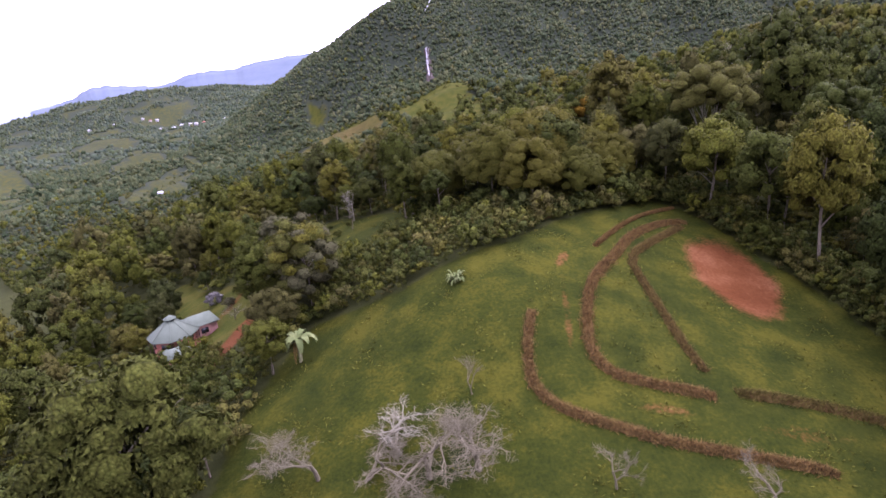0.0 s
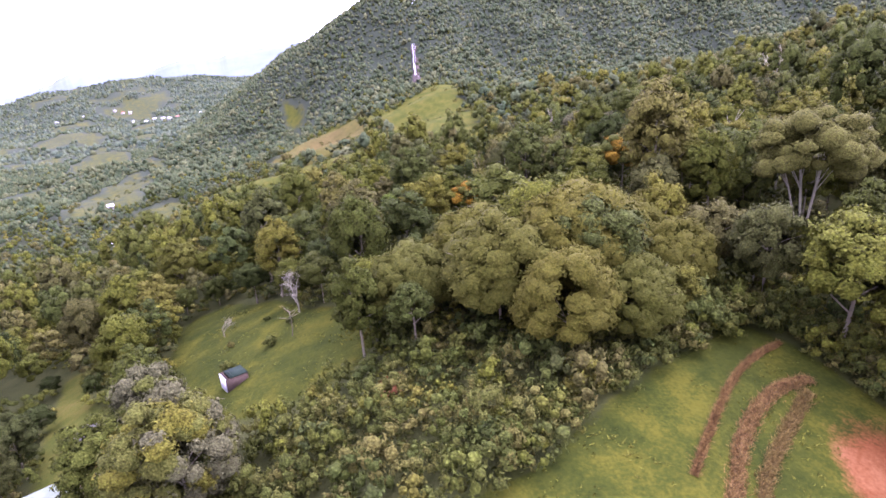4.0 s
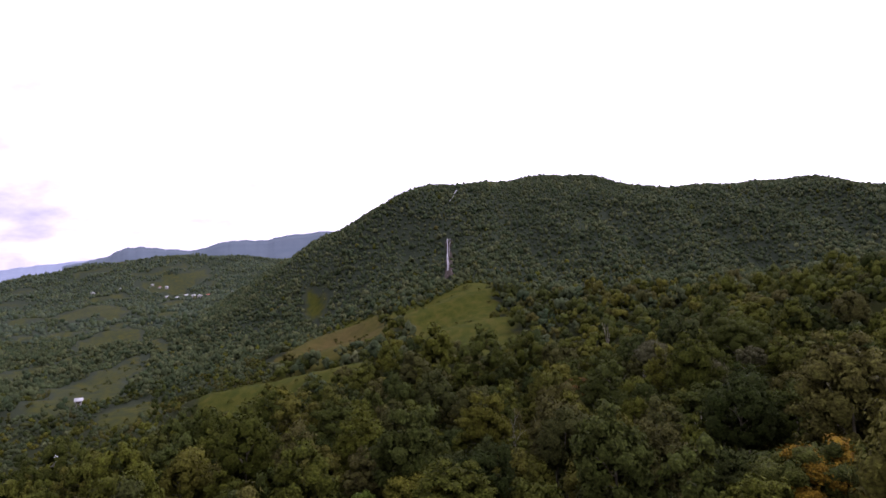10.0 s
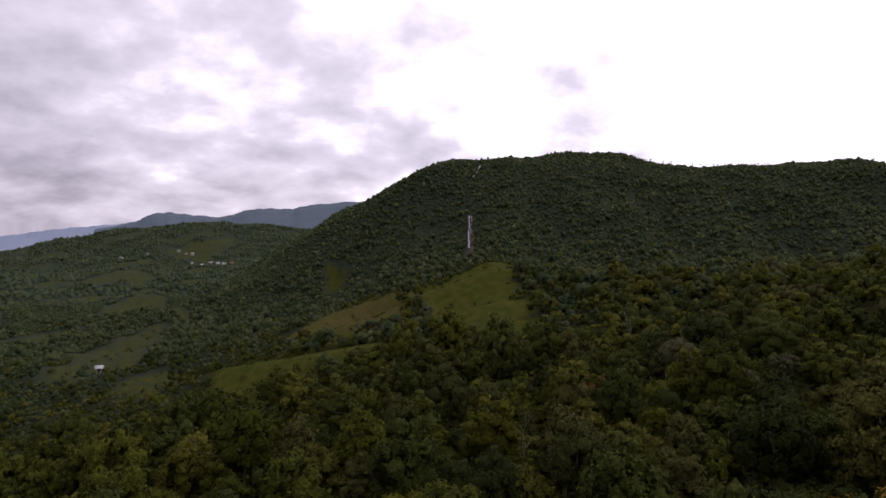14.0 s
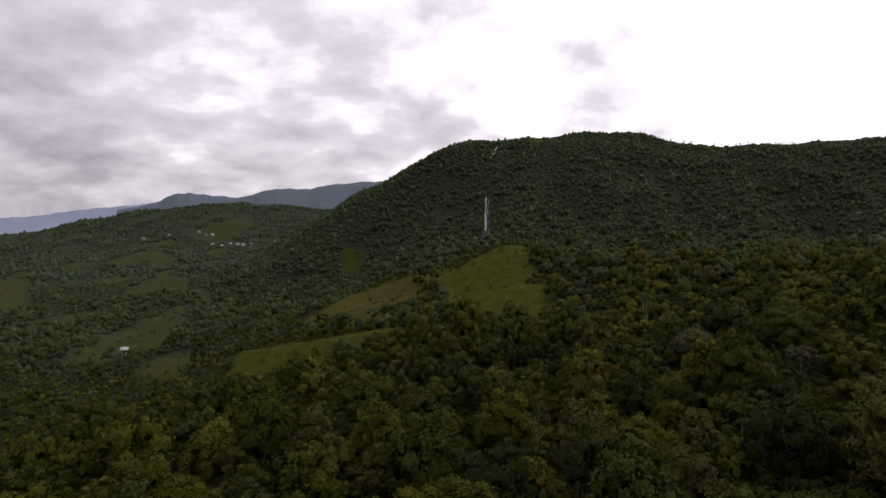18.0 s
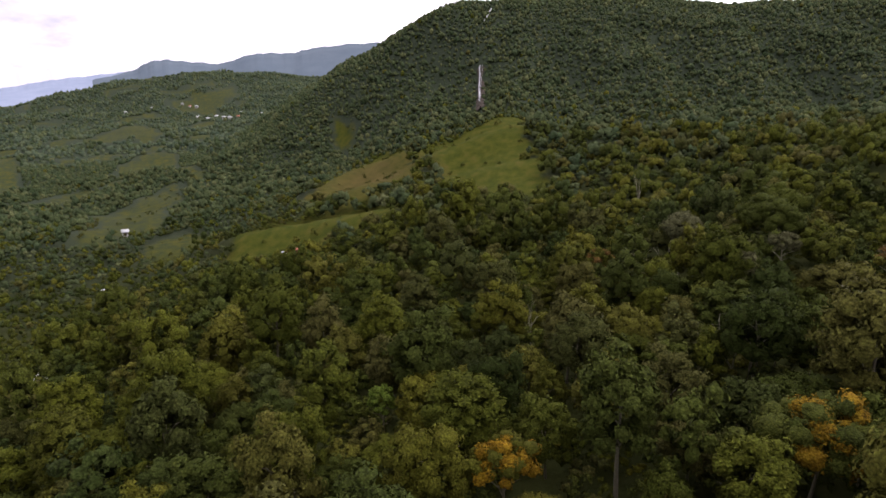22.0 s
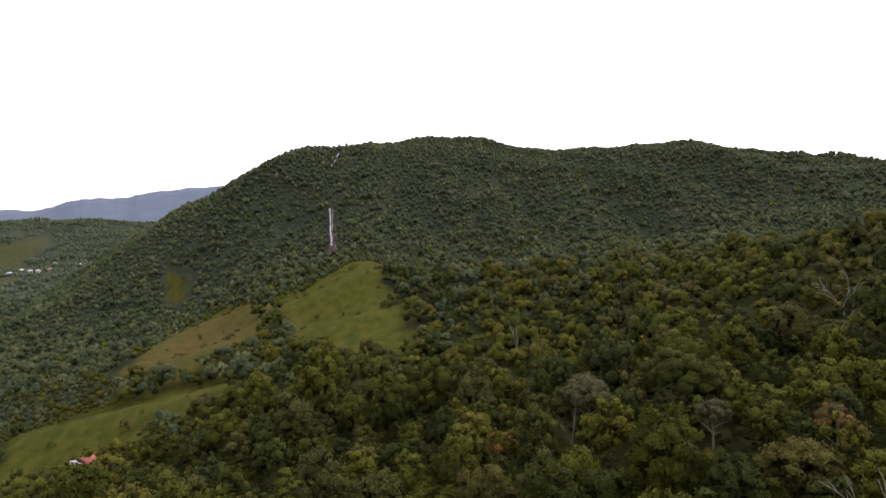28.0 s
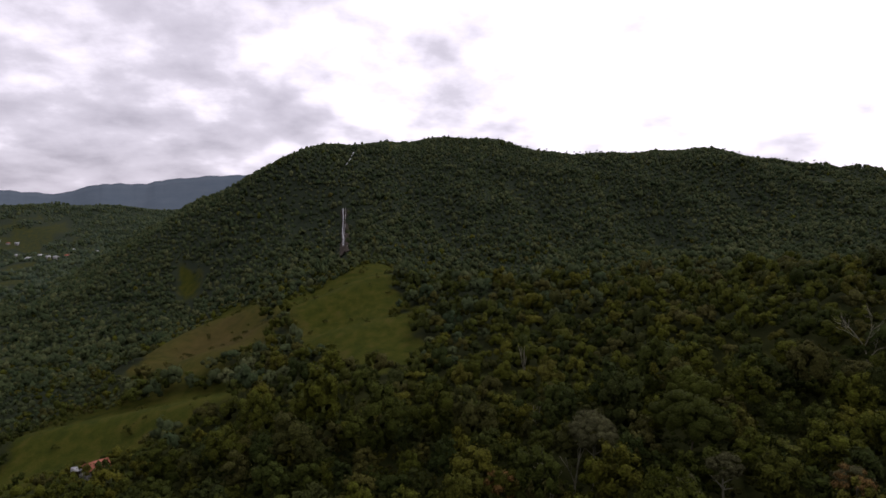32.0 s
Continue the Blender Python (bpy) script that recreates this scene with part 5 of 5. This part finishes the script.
def umbrella_sapling(x, y, height, seed, label):
    """A thin white stem with a few bare arms that end in leaf rosettes."""
    rng = np.random.default_rng(seed)
    root = new("sapling")
    root.location = (x, y, float(ground_z(x, y)[0]))
    v, f = tube([(0, 0, -0.2), (0.2, 0, height * 0.5), (0.1, 0.1, height)], [0.09, 0.07, 0.04], 6)
    part("stem", mesh_from("stem", v, f, [BARK], True), root)
    for k in range(7):
        a, z = k * 2.4, height * rng.uniform(0.6, 0.98)
        end = (1.5 * math.cos(a), 1.5 * math.sin(a), z + rng.uniform(0.4, 1.0))
        v, f = tube([(0.12, 0.05, z), end], [0.05, 0.03], 5)
        arm = part("arm", mesh_from("arm", v, f, [BARK], True), root)
        items = [arching_leaf(rng, 0.45, 0.11, 0.15, 0.3, q * 0.9, end, 3) for q in range(6)]
        v, f = join_arrays(items)
        part("leaf_rosette", mesh_from("leaf_rosette", v, f, [LEAF_SHRUB], True), arm)
    return tagged(root, label, "tree", "thin saplings")


umbrella_sapling(-12.6, 38, 4.0, 81, "thin white-stemmed sapling in the glade")
umbrella_sapling(30, 14, 4.5, 83, "thin pale sapling at the woods' edge")


def animal_pen(x, y, turn):
    """A small open-topped dark pen with a white end wall."""
    root = new("shed")
    root.matrix_world = pose(x, y, float(ground_z(x, y)[0]), 0, 0, turn)
    for sx, sy, cx, cy, m, lab in ((3.0, 0.12, 0, -1.2, TIMBER, ""), (3.0, 0.12, 0, 1.2, TIMBER, ""), (0.12, 2.28, 1.44, 0, TIMBER, ""), (0.14, 2.28, -1.44, 0, WHITE_SHEET, "white end wall")):
        v, f = box_arrays(cx, cy, -0.4, sx, sy, 2.0)
        part("wall", mesh_from("wall", v, f, [m]), root, lab)
    # added dark sheet, in place of the open box's shaded inside
    v, f = box_arrays(0.3, 0, 1.62, 2.4, 2.6, 0.08)
    part("roof", mesh_from("roof", v, f, [PEN_DARK_INSIDE]), root, "dark green sheet standing for the shaded inside of the shed")
    for k in range(3):
        v, f = box_arrays(-1.2 + k * 0.4, 0, 1.62, 0.08, 2.5, 0.08)
        part("rafter", mesh_from("rafter", v, f, [TIMBER]), root)
    v, f = box_arrays(0, 0, -0.1, 2.8, 2.2, 0.12)
    part("floor", mesh_from("floor", v, f, [TIMBER]), root)
    tagged(root, "small dark open shed with a white end standing in the glade", "shed")


PEN_DARK_INSIDE = plain("dark_inside_sheet", [(0.3, (0.006, 0.013, 0.008)), (0.7, (0.014, 0.022, 0.015))], 1.5, 0.9, 0.05)
animal_pen(-19.5, 30.5, 35)


def leafy_bush(x, y, r, seed, mat, label, group=""):
    rng = np.random.default_rng(seed)
    root = new("bush")
    root.location = (x, y, float(ground_z(x, y)[0]))
    items = [tube([(0, 0, -0.2), (math.cos(a) * r * 0.4, math.sin(a) * r * 0.4, r * 0.8)], [0.06, 0.03], 5) for a in (0, 2.1, 4.2)]
    v, f = join_arrays(items)
    part("stems", mesh_from("stems", v, f, [BARK], True), root)
    v, f, n = crown_arrays(rng, r, r * 0.8, r * 0.7, 18, 60, 0.13, -0.5)
    part("leaves", mesh_from("leaves", v, f, [mat], True, lean=n), root)
    return tagged(root, label, "bush", group)


LEAF_LILAC = foliage("lilac_blossom", [(0.0, (0.090, 0.088, 0.078)), (1.0, (0.120, 0.114, 0.104))], 0.3)
leafy_bush(-43.5, 36, 1.9, 91, LEAF_LILAC, "pale lilac flowering bush in the yard")
leafy_bush(-38, 29, 1.3, 92, LEAF_GREY, "grey straggling bush in the yard")
leafy_bush(-22, 36, 1.0, 93, LEAF_SHRUB, "small dark bush in the glade", "glade bushes")
leafy_bush(-16, 38, 1.0, 94, LEAF_SHRUB, "small grey-green bush in the glade", "glade bushes")
leafy_bush(-24, 45, 0.6, 95, LEAF_SHRUB, "small dark bush in the glade", "glade bushes")
leafy_bush(-14, 44, 0.6, 96, LEAF_SHRUB, "small dark bush in the glade", "glade bushes")
leafy_bush(-19, 50, 0.5, 97, LEAF_SHRUB, "small dark bush in the glade", "glade bushes")


def sheet_shelter(x, y, turn, label):
    """A low lean-to: white sheets on four posts."""
    root = new("shelter")
    root.matrix_world = pose(x, y, float(ground_z(x, y)[0]), 0, 0, turn)
    for k, (cx, z) in enumerate(((-0.9, 2.4), (0.9, 2.0))):
        v, f = box_arrays(cx, 0, z, 1.5, 2.6, 0.06)
        part("sheet", mesh_from("sheet", v, f, [WHITE_SHEET]), root)
    for px, py in ((-1.5, -1.2), (1.5, -1.2), (-1.5, 1.2), (1.5, 1.2)):
        v, f = bar((px, py, -0.3), (px, py, 2.42 if px < 0 else 2.02), 0.05)
        part("post", mesh_from("post", v, f, [TIMBER]), root)
    tagged(root, label, "shelter")


sheet_shelter(-27.4, 13.6, 25, "low shelter of white sheets beside the yard")
